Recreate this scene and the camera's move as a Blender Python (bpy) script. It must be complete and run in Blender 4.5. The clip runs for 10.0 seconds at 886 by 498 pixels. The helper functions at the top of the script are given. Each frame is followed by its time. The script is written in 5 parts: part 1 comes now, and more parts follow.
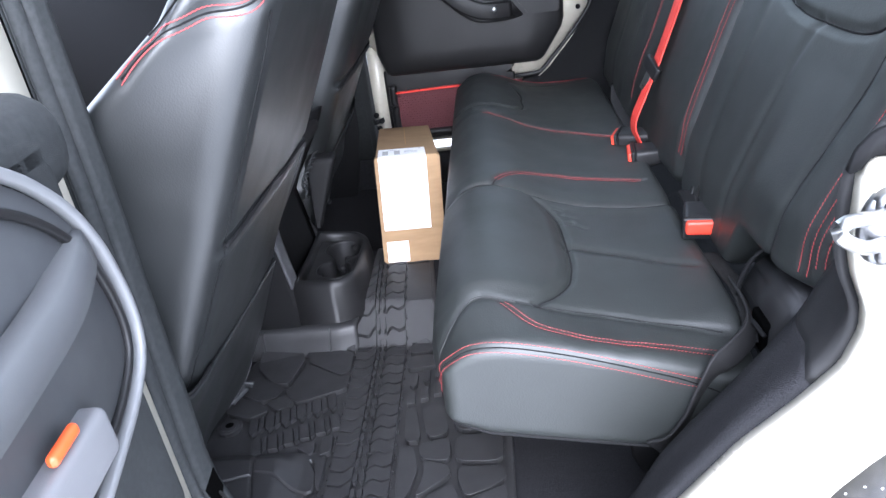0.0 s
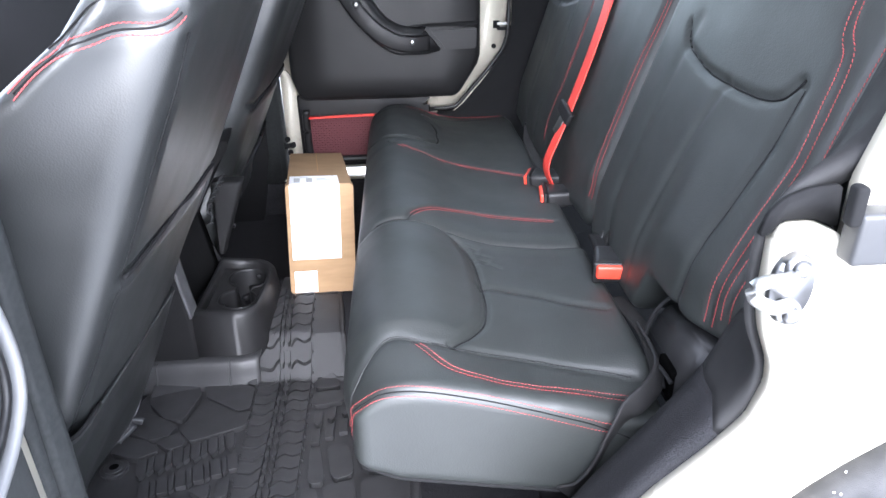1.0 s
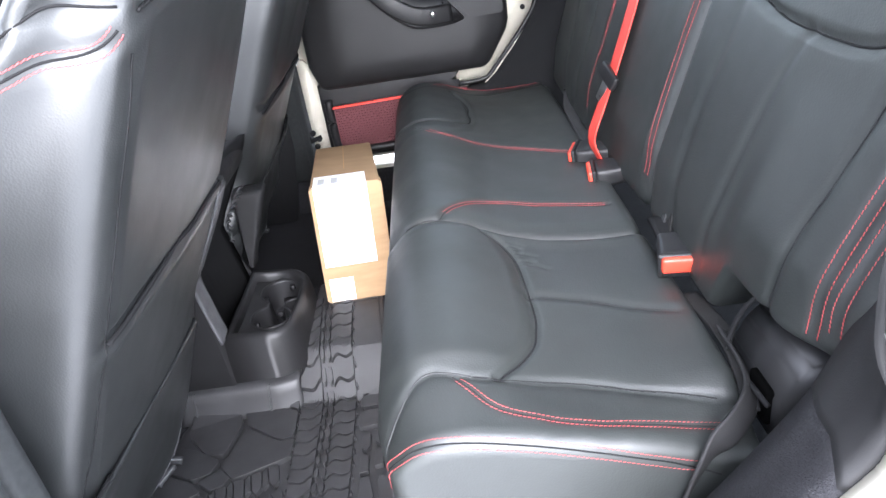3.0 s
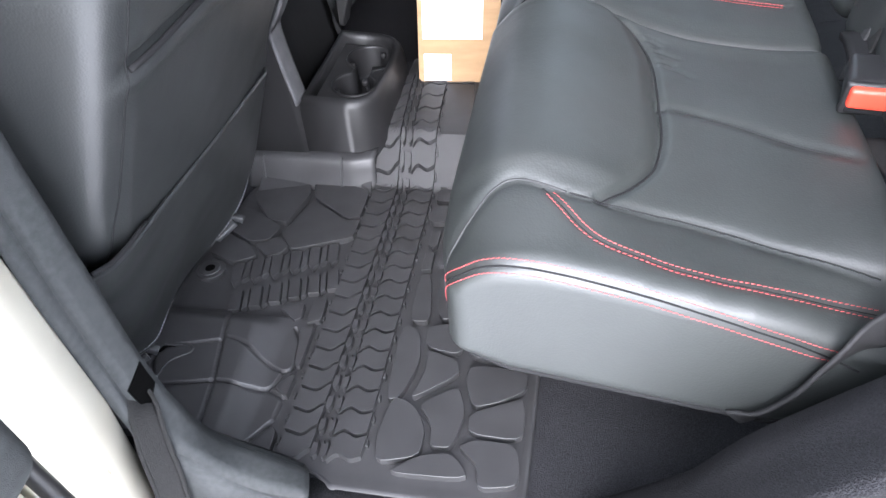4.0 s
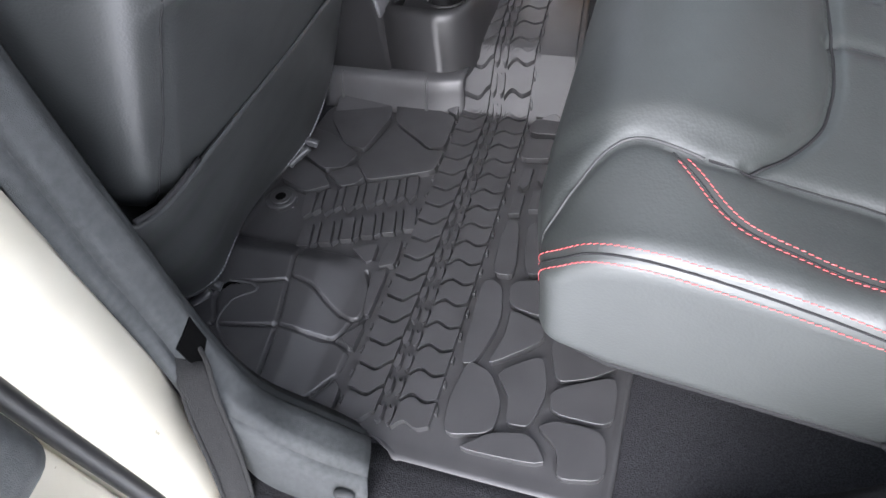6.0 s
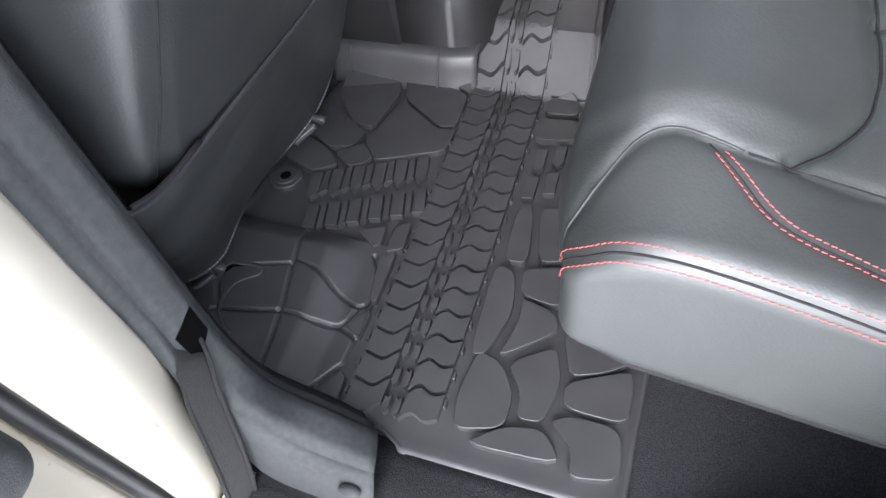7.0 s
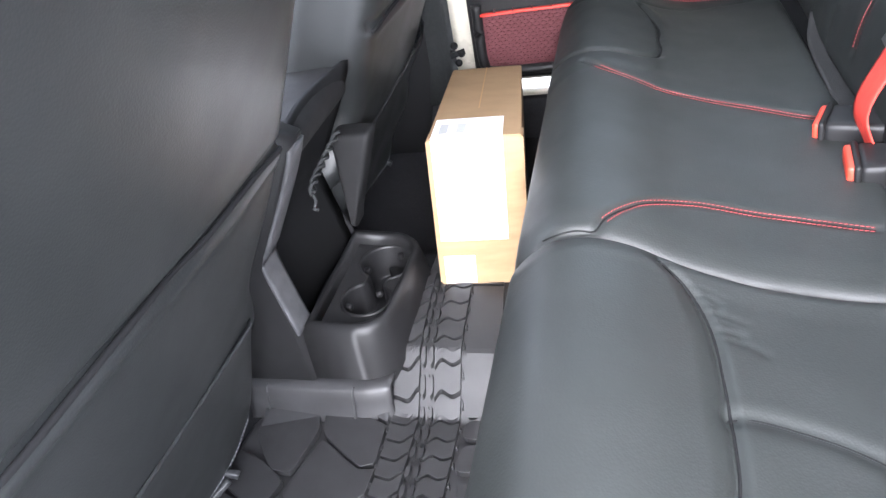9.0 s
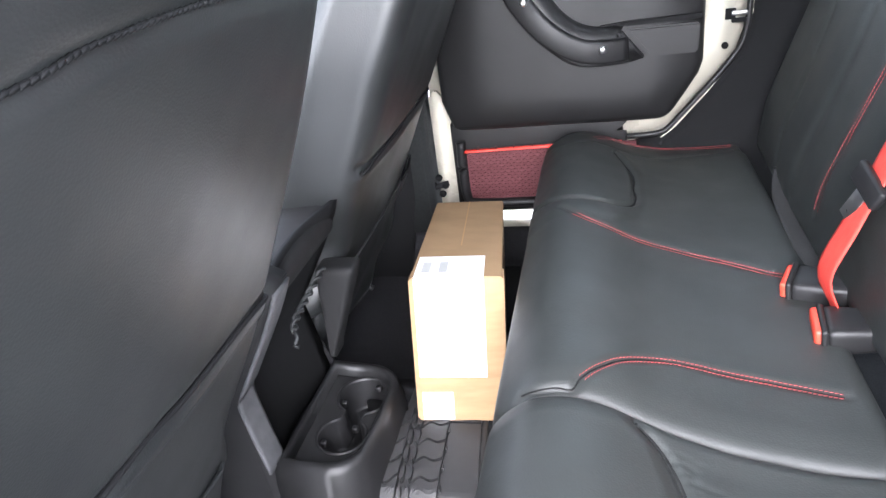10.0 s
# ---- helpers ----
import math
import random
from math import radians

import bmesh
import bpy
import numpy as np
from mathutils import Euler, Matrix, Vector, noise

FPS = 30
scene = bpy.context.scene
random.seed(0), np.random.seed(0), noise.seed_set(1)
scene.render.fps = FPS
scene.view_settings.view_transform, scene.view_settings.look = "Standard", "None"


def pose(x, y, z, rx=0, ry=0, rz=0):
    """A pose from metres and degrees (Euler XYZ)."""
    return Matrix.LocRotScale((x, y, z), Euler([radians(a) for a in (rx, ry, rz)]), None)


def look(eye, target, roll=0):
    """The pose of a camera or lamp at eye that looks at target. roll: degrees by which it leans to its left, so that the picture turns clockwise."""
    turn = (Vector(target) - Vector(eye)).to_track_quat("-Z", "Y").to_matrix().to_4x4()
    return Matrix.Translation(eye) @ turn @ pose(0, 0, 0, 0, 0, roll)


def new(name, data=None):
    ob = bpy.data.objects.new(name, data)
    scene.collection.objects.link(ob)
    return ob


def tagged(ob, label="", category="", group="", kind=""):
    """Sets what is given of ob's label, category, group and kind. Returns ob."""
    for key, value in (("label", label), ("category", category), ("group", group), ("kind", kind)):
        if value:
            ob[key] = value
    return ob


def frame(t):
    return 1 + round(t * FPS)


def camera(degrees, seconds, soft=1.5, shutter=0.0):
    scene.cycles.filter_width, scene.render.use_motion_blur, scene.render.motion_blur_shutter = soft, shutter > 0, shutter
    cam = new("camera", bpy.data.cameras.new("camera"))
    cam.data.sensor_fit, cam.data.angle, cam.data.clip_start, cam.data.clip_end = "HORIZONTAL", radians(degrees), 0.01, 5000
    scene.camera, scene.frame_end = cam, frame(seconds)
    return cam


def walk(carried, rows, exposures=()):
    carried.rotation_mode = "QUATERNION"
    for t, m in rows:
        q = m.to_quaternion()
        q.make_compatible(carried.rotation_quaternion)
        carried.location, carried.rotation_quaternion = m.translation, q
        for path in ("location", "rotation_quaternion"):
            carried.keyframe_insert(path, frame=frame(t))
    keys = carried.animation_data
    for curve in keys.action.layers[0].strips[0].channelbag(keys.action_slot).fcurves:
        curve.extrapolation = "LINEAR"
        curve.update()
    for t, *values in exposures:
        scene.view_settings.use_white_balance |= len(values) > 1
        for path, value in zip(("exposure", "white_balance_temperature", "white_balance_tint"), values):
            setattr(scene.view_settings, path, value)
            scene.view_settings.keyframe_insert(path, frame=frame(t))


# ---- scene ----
from mathutils.bvhtree import BVHTree

cam = camera(66.3, 10.0)
PATH = [
    (0, (0.328, -0.639, 0.836), (0.145, 1.123, -0.092), -7.4),
    (0.5, (0.311, -0.626, 0.836), (0.332, 1.181, -0.021), -2.9),
    (1, (0.31, -0.614, 0.845), (0.415, 1.179, -0.036), -1.1),
    (1.5, (0.318, -0.609, 0.854), (0.517, 1.192, 0.007), -3.2),
    (2, (0.308, -0.605, 0.849), (0.437, 1.19, -0.022), -4.0),
    (2.2, (0.309, -0.599, 0.842), (0.436, 1.199, -0.024), -5.0),
    (3.3, (0.361, -0.425, 0.832), (0.19, 1.286, -0.19), -9.8),
    (3.5, (0.366, -0.411, 0.811), (0.088, 1.246, -0.273), -7.9),
    (4, (0.335, -0.344, 0.737), (-0.019, 1.046, -0.656), -6.0),
    (4.5, (0.331, -0.308, 0.705), (-0.115, 0.975, -0.763), -7.6),
    (5, (0.322, -0.28, 0.683), (-0.099, 0.981, -0.81), -4.6),
    (5.5, (0.312, -0.243, 0.696), (-0.12, 1.002, -0.808), -5.5),
    (6, (0.302, -0.235, 0.69), (-0.257, 0.898, -0.86), -11.3),
    (6.2, (0.299, -0.233, 0.68), (-0.233, 0.831, -0.928), -11.3),
    (7.3, (0.281, -0.188, 0.675), (-0.308, 0.897, -0.905), -12.3),
    (7.5, (0.288, -0.170, 0.686), (-0.334, 0.967, -0.837), -12.8),
    (8, (0.314, -0.121, 0.711), (-0.309, 1.108, -0.739), -14.2),
    (8.5, (0.338, -0.082, 0.744), (-0.261, 1.303, -0.57), -13.5),
    (9, (0.348, -0.07, 0.779), (-0.184, 1.472, -0.379), -12.0),
    (9.5, (0.351, -0.068, 0.812), (-0.118, 1.596, -0.194), -9.5),
    (10, (0.35, -0.054, 0.834), (-0.118, 1.664, -0.077), -8.1),
]
EXPOSURES = [(0, 3.65, 5650), (0.5, 3.9, 5750), (2, 4.0, 5900), (3.5, 4.42, 6000), (4.0, 4.3, 6000), (4.5, 4.28, 6120), (5.5, 4.0, 6120), (6, 4.1, 6150), (7.5, 4.05, 6120), (8.0, 4.58, 6020), (8.5, 4.65, 6000), (9.2, 4.65, 6000), (10, 4.55, 6050)]
walk(cam, [(t, look(eye, target, roll)) for t, eye, target, roll in PATH], [(t, stops, kelvin, 14) for t, stops, kelvin in EXPOSURES])

# ---- light: bright overcast daylight, through the open rear door and the windows ----
world = bpy.data.worlds.new("overcast")
scene.world = world
world.use_nodes = True
wn = world.node_tree.nodes
sky = wn.new("ShaderNodeTexSky")
sky.sky_type, sky.sun_disc = "NISHITA", False
sky.sun_elevation, sky.sun_rotation = radians(38), radians(174)
sky.air_density, sky.dust_density, sky.ozone_density = 1.0, 1.5, 1.0
wn["Background"].inputs["Strength"].default_value = 0.15
pale = wn.new("ShaderNodeHueSaturation")
pale.inputs["Saturation"].default_value = 0.3
world.node_tree.links.new(sky.outputs["Color"], pale.inputs["Color"])
world.node_tree.links.new(pale.outputs["Color"], wn["Background"].inputs["Color"])
sun = new("sun", bpy.data.lights.new("sun", "SUN"))
sun.data.energy, sun.data.angle, sun.data.color = 0.5, radians(60), (1.0, 0.99, 0.98)
sun.matrix_world = look((0.7, -3.25, 3.15), (0.3, 0.4, 0.3))

# ---- materials ----
def mat(name, color, rough=0.5, metal=0.0, spec=0.5, coat=0.0):
    m = bpy.data.materials.new(name)
    m.use_nodes = True
    b = m.node_tree.nodes["Principled BSDF"]
    b.inputs["Base Color"].default_value = (*color, 1)
    b.inputs["Roughness"].default_value = rough
    b.inputs["Metallic"].default_value = metal
    b.inputs["Specular IOR Level"].default_value = spec
    b.inputs["Coat Weight"].default_value = coat
    return m


def tone(m, color_a, color_b, scale, detail=4.0, lo=0.35, hi=0.65, stretch=(1, 1, 1)):
    """Two colours mixed by noise in object space."""
    nt = m.node_tree
    co = nt.nodes.new("ShaderNodeTexCoord")
    mp = nt.nodes.new("ShaderNodeMapping")
    mp.inputs["Scale"].default_value = stretch
    no = nt.nodes.new("ShaderNodeTexNoise")
    no.inputs["Scale"].default_value, no.inputs["Detail"].default_value = scale, detail
    ra = nt.nodes.new("ShaderNodeValToRGB")
    ra.color_ramp.elements[0].position, ra.color_ramp.elements[1].position = lo, hi
    ra.color_ramp.elements[0].color, ra.color_ramp.elements[1].color = (*color_a, 1), (*color_b, 1)
    nt.links.new(co.outputs["Object"], mp.inputs["Vector"])
    nt.links.new(mp.outputs["Vector"], no.inputs["Vector"])
    nt.links.new(no.outputs["Fac"], ra.inputs["Fac"])
    nt.links.new(ra.outputs["Color"], nt.nodes["Principled BSDF"].inputs["Base Color"])
    return m


def wear(m, lo, hi, scale):
    """Roughness that varies between lo and hi."""
    nt = m.node_tree
    co = nt.nodes.new("ShaderNodeTexCoord")
    no = nt.nodes.new("ShaderNodeTexNoise")
    no.inputs["Scale"].default_value, no.inputs["Detail"].default_value = scale, 5.0
    mr = nt.nodes.new("ShaderNodeMapRange")
    mr.inputs["From Min"].default_value, mr.inputs["From Max"].default_value = 0.3, 0.7
    mr.inputs["To Min"].default_value, mr.inputs["To Max"].default_value = lo, hi
    nt.links.new(co.outputs["Object"], no.inputs["Vector"])
    nt.links.new(no.outputs["Fac"], mr.inputs["Value"])
    nt.links.new(mr.outputs["Result"], nt.nodes["Principled BSDF"].inputs["Roughness"])
    return m


def relief(m, layers):
    """Chained bumps; a layer is (kind, scale, strength, distance)."""
    nt = m.node_tree
    co = nt.nodes.new("ShaderNodeTexCoord")
    last = None
    for kind, scale, strength, distance in layers:
        if kind == "cells":
            tx = nt.nodes.new("ShaderNodeTexVoronoi")
            tx.inputs["Scale"].default_value = scale
            out = tx.outputs["Distance"]
        else:
            tx = nt.nodes.new("ShaderNodeTexNoise")
            tx.inputs["Scale"].default_value, tx.inputs["Detail"].default_value = scale, 4.0
            out = tx.outputs["Fac"]
        bp = nt.nodes.new("ShaderNodeBump")
        bp.inputs["Strength"].default_value, bp.inputs["Distance"].default_value = strength, distance
        nt.links.new(co.outputs["Object"], tx.inputs["Vector"])
        nt.links.new(out, bp.inputs["Height"])
        if last:
            nt.links.new(last.outputs["Normal"], bp.inputs["Normal"])
        last = bp
    nt.links.new(last.outputs["Normal"], nt.nodes["Principled BSDF"].inputs["Normal"])
    return m


LEATHER = relief(wear(tone(mat("black_leather", (0.0118, 0.0138, 0.0129), 0.5, spec=0.55), (0.0103, 0.0120, 0.0113), (0.0139, 0.0158, 0.0150), 9), 0.49, 0.60, 12),
                 [("cells", 420, 0.22, 0.0005), ("noise", 150, 0.11, 0.0010), ("noise", 14, 0.10, 0.004)])
LEATHER_FLAT = relief(wear(tone(mat("black_leatherette", (0.0135, 0.0148, 0.015), 0.42, spec=0.62), (0.0112, 0.0121, 0.0123), (0.0144, 0.0154, 0.0156), 7), 0.38, 0.48, 10),
                      [("cells", 500, 0.2, 0.0005), ("noise", 8, 0.15, 0.006)])
THREAD = mat("red_thread", (0.34, 0.045, 0.046), 0.8)
PALE_THREAD = mat("grey_thread", (0.22, 0.22, 0.23), 0.8)
VINYL = relief(wear(mat("black_vinyl", (0.009, 0.0088, 0.0092), 0.7, spec=0.28), 0.62, 0.78, 20), [("noise", 700, 0.3, 0.0008)])
PIPING = mat("black_piping", (0.012, 0.0125, 0.013), 0.62, spec=0.4)
RUBBER = relief(wear(tone(mat("black_rubber", (0.019, 0.0187, 0.0196), 0.5, spec=0.45), (0.0165, 0.0162, 0.0169), (0.0215, 0.0211, 0.0221), 22), 0.45, 0.58, 30),
                [("noise", 900, 0.25, 0.0006), ("noise", 30, 0.08, 0.003)])
CARPET = relief(tone(mat("black_carpet", (0.014, 0.014, 0.016), 0.95, spec=0.2), (0.005, 0.005, 0.006), (0.020, 0.020, 0.0225), 560),
                [("noise", 700, 0.9, 0.003), ("noise", 40, 0.3, 0.006)])
PLASTIC = relief(wear(mat("black_plastic", (0.0098, 0.0096, 0.0101), 0.45, spec=0.30), 0.38, 0.52, 14), [("noise", 1200, 0.2, 0.0004)])
TRIM = relief(wear(tone(mat("charcoal_trim_plastic", (0.0165, 0.018, 0.0185), 0.75, spec=0.28), (0.0135, 0.0148, 0.0152), (0.0195, 0.0212, 0.0217), 160), 0.66, 0.82, 16), [("noise", 60, 0.12, 0.002), ("noise", 1100, 0.5, 0.0008)])
# shade inside holes, put into the colour of solid pieces
HOLE_SHADE = mat("deep_black", (0.0015, 0.0015, 0.0015), 1.0, spec=0.0)
DARK = mat("matt_black", (0.007, 0.007, 0.0075), 0.85, spec=0.15)
CREAM = relief(wear(tone(mat("cream_paint", (0.49, 0.46, 0.38), 0.3, coat=0.4), (0.47, 0.44, 0.36), (0.515, 0.485, 0.405), 12), 0.24, 0.36, 9), [("noise", 60, 0.04, 0.002)])
CARD = relief(tone(mat("brown_cardboard", (0.25, 0.16, 0.09), 0.85, spec=0.2), (0.235, 0.152, 0.084), (0.27, 0.176, 0.098), 14, stretch=(1, 1, 6)), [("noise", 260, 0.15, 0.0008)])
CARD_EDGE = mat("cardboard_edge", (0.36, 0.21, 0.1), 0.9, spec=0.2)
PAPER = tone(mat("white_paper", (0.8, 0.8, 0.8), 0.6), (0.77, 0.77, 0.78), (0.83, 0.83, 0.83), 25)
PRINT = mat("grey_print", (0.38, 0.38, 0.37), 0.7)
WEB_RED = relief(tone(mat("red_webbing", (0.62, 0.045, 0.03), 0.6), (0.56, 0.035, 0.025), (0.68, 0.055, 0.035), 160, stretch=(1, 1, 0.2)), [("noise", 700, 0.4, 0.0008)])
RED = mat("red_plastic", (0.55, 0.045, 0.022), 0.45)
ORANGE = mat("orange_plastic", (0.75, 0.085, 0.02), 0.4)
WEB_BLACK = relief(tone(mat("black_webbing", (0.016, 0.0155, 0.015), 0.85, spec=0.2), (0.010, 0.010, 0.010), (0.023, 0.0225, 0.022), 1500, 1.0, 0.4, 0.6), [("cells", 1500, 1.0, 0.0016)])
STEEL = wear(mat("bright_steel", (0.5, 0.5, 0.49), 0.3, metal=1.0), 0.26, 0.44, 60)
STEEL_DULL = wear(mat("dull_steel", (0.24, 0.24, 0.245), 0.4, metal=1.0), 0.32, 0.5, 60)
SILVER = wear(mat("dark_clip_plastic", (0.022, 0.0225, 0.024), 0.5), 0.42, 0.55, 30)
RIM_GREY = wear(mat("pale_rim_plastic", (0.13, 0.132, 0.135), 0.42), 0.35, 0.48, 30)
POD_GREY = relief(wear(mat("grey_door_plastic", (0.055, 0.057, 0.06), 0.55), 0.5, 0.62, 18), [("noise", 1000, 0.2, 0.0004)])
WEB_GREY = relief(mat("grey_webbing", (0.02, 0.02, 0.0205), 0.8, spec=0.25), [("cells", 700, 0.6, 0.001)])
GREY = relief(mat("grey_plastic", (0.12, 0.12, 0.125), 0.5), [("noise", 900, 0.2, 0.0004)])
NET = mat("dark_red_mesh", (0.09, 0.022, 0.026), 0.8)
NET_EDGE = mat("red_elastic", (0.75, 0.05, 0.035), 0.6)
FLARE = relief(tone(mat("grey_fender_plastic", (0.05, 0.05, 0.053), 0.6), (0.04, 0.04, 0.043), (0.062, 0.062, 0.065), 45), [("noise", 700, 0.4, 0.0008)])
GROUND = relief(tone(mat("pale_concrete", (0.42, 0.41, 0.39), 0.9), (0.56, 0.56, 0.55), (0.66, 0.66, 0.65), 3), [("noise", 60, 0.4, 0.004)])
HEADLINER = relief(mat("grey_headliner", (0.55, 0.55, 0.55), 0.95), [("noise", 500, 0.3, 0.001)])
TINT = mat("clear_glass", (0.006, 0.007, 0.007), 0.05)
tn = TINT.node_tree
clear, blend = tn.nodes.new("ShaderNodeBsdfTransparent"), tn.nodes.new("ShaderNodeMixShader")
clear.inputs["Color"].default_value = (0.84, 0.88, 0.87, 1)
blend.inputs["Fac"].default_value = 0.9
tn.links.new(tn.nodes["Principled BSDF"].outputs["BSDF"], blend.inputs[1])
tn.links.new(clear.outputs["BSDF"], blend.inputs[2])
tn.links.new(blend.outputs["Shader"], tn.nodes["Material Output"].inputs["Surface"])

# ---- mesh helpers ----
def thing(name, at, label, category, group="", kind=""):
    ob = new(name)
    ob.location = at
    ob.empty_display_size = 0.05
    return tagged(ob, label, category, group, kind)


def mesh_of(name, shape, material, smooth=True):
    me = bpy.data.meshes.new(name)
    if isinstance(shape, bmesh.types.BMesh):
        shape.normal_update()
        shape.to_mesh(me)
        shape.free()
    else:
        me.from_pydata([tuple(v) for v in shape[0]], [], [tuple(f) for f in shape[1]])
    me.materials.append(material)
    if smooth:
        me.polygons.foreach_set("use_smooth", [True] * len(me.polygons))
    me.update()
    return me


def part(name, shape, material, parent=None, label="", smooth=True, kind=""):
    ob = new(name, mesh_of(name, shape, material, smooth))
    if parent is not None:
        ob.parent = parent
        if parent.type == "EMPTY":
            ob.matrix_parent_inverse = Matrix.Translation(-Vector(parent.location))
    return tagged(ob, label, kind=kind)


def axis_steps(lo, hi, r, n):
    k = 4
    a = [lo + r * (1 - math.cos(0.5 * math.pi * j / k)) * 1.0 for j in range(k)]
    b = list(np.linspace(lo + r, hi - r, n + 1))
    c = [hi + lo - v for v in reversed(a)]
    return np.array(a + b + c)


def soft_box(lo, hi, r, n=(8, 8, 8), deform=None):
    """A box with rounded edges and a fine even grid, bent by deform(V)."""
    lo, hi = np.array(lo, float), np.array(hi, float)
    st = [axis_steps(lo[k], hi[k], r, n[k]) for k in range(3)]
    index, V, F = {}, [], []

    def vid(p):
        key = tuple(np.round(p, 6))
        if key not in index:
            index[key] = len(V)
            V.append(p)
        return index[key]
    for ax in range(3):
        u, w = (ax + 1) % 3, (ax + 2) % 3
        for side in (0, 1):
            ids = np.zeros((len(st[u]), len(st[w])), int)
            for a, pu in enumerate(st[u]):
                for b, pw in enumerate(st[w]):
                    p = np.zeros(3)
                    p[ax], p[u], p[w] = (lo, hi)[side][ax], pu, pw
                    ids[a, b] = vid(p)
            for a in range(len(st[u]) - 1):
                for b in range(len(st[w]) - 1):
                    q = [ids[a, b], ids[a + 1, b], ids[a + 1, b + 1], ids[a, b + 1]]
                    F.append(q if side else q[::-1])
    P = np.array(V)
    q = np.clip(P, lo + r, hi - r)
    d = P - q
    P = q + d / np.maximum(np.linalg.norm(d, axis=1, keepdims=True), 1e-9) * r
    if deform:
        P = deform(P)
    return P, F


def normals(V, F):
    f = np.array(F)
    c = np.cross(V[f[:, 2]] - V[f[:, 0]], V[f[:, 3]] - V[f[:, 1]])
    N = np.zeros_like(V)
    for k in range(4):
        np.add.at(N, f[:, k], c)
    return N / np.maximum(np.linalg.norm(N, axis=1, keepdims=True), 1e-12)


def curve(points, step=0.004):
    """A smooth line (Catmull-Rom) through the points, in even steps."""
    p = np.array([points[0], *points, points[-1]], float)
    out = []
    for k in range(1, len(p) - 2):
        a, b, c, d = p[k - 1:k + 3]
        m = max(2, int(np.linalg.norm(c - b) / step))
        for t in np.arange(m) / m:
            out.append(0.5 * (2 * b + (c - a) * t + (2 * a - 5 * b + 4 * c - d) * t * t + (3 * b - a - 3 * c + d) * t ** 3))
    out.append(p[-2])
    out = np.array(out)
    s = np.concatenate([[0], np.cumsum(np.linalg.norm(np.diff(out, axis=0), axis=1))])
    e = np.arange(0, s[-1], step)
    return np.stack([np.interp(e, s, out[:, k]) for k in range(3)], axis=1)


def soften(A, times):
    for _ in range(times):
        A[1:-1] = 0.25 * A[:-2] + 0.5 * A[1:-1] + 0.25 * A[2:]
    return A


def lay(line, tree, step=0.004, lift=0.0):
    """A smooth line that is lowered onto the surface of tree."""
    L = curve(line, step)
    level = [tree.ray_cast(Vector(p) + Vector((0, 0, 0.05)), Vector((0, 0, -1)), 0.12) for p in L]
    if all(h[0] is not None and h[1].z > 0.75 for h in level):
        L[:, 2] = soften(np.array([h[0].z for h in level]), 4)
        return L + np.array((0, 0, lift))
    for _ in range(2):
        hit = [tree.find_nearest(Vector(p)) for p in L]
        N = soften(np.array([np.array(h[1]) for h in hit]), 30)
        N = N / np.maximum(np.linalg.norm(N, axis=1, keepdims=True), 1e-9)
        rise = soften(np.sum((np.array([np.array(h[0]) for h in hit]) - L) * N, axis=1), 3)
        L = L + N * rise[:, None]
    return L + N * lift


def carve(shape, line, depth, width):
    """Presses a seam into the shape along a line."""
    V, F = shape
    L = lay(line, tree_of(shape))
    box = np.all((V > L.min(0) - 4 * width) & (V < L.max(0) + 4 * width), axis=1)
    idx = np.nonzero(box)[0]
    if len(idx):
        d = np.min(np.linalg.norm(V[idx, None, :] - L[None], axis=2), axis=1)
        N = normals(V, F)
        V[idx] -= N[idx] * (depth * np.exp(-(d / width) ** 2))[:, None]
    return V, F


def tree_of(shape):
    return BVHTree.FromPolygons([tuple(v) for v in shape[0]], [tuple(f) for f in shape[1]])


def boxes(frames, size):
    """Many small bars: frames are (centre, along, up)."""
    V, F = [], []
    for c, t, n in frames:
        t = t / np.linalg.norm(t)
        b = np.cross(n, t)
        b = b / max(np.linalg.norm(b), 1e-9)
        k = len(V)
        for i in (-1, 1):
            for j in (-1, 1):
                for h in (-1, 1):
                    V.append(c + t * (i * size[0] / 2) * (1 if h > 0 else 1.15) + b * (j * size[1] / 2) + n * (h * size[2] / 2))
        F += [(k, k + 1, k + 3, k + 2), (k + 4, k + 6, k + 7, k + 5), (k, k + 4, k + 5, k + 1), (k + 2, k + 3, k + 7, k + 6), (k + 1, k + 5, k + 7, k + 3), (k, k + 2, k + 6, k + 4)]
    return V, F


def stitching(line, tree, parent, offset=0.0, spacing=0.0050, material=None, label="red thread stitching", name="stitching", size=(0.0033, 0.00045, 0.0005)):
    """A row of short stitches that lies on the surface of tree, beside a line."""
    L = lay(line, tree, spacing)
    N = np.array([np.array(tree.find_nearest(Vector(p))[1]) for p in L])
    for _ in range(12):
        N[1:-1] = 0.25 * N[:-2] + 0.5 * N[1:-1] + 0.25 * N[2:]
    N = N / np.maximum(np.linalg.norm(N, axis=1, keepdims=True), 1e-9)
    T = np.gradient(L, axis=0)
    T = T - N * np.sum(T * N, axis=1, keepdims=True)
    T = T / np.maximum(np.linalg.norm(T, axis=1, keepdims=True), 1e-9)
    L = L + np.cross(N, T) * offset
    S = np.array([np.array(tree.find_nearest(Vector(p))[0]) for p in L])
    rise = np.sum((S - L) * N, axis=1)
    for _ in range(3):
        rise[1:-1] = 0.25 * rise[:-2] + 0.5 * rise[1:-1] + 0.25 * rise[2:]
    L = L + N * (np.clip(rise, -0.004, 0.006) + 0.0009)[:, None]
    fr = [((p + q) / 2, q - p + 0.2 * np.cross(n, q - p), n) for p, q, n in zip(L, L[1:], N)]
    return part(name, boxes(fr, size), material or THREAD, parent, label, kind="stuff")


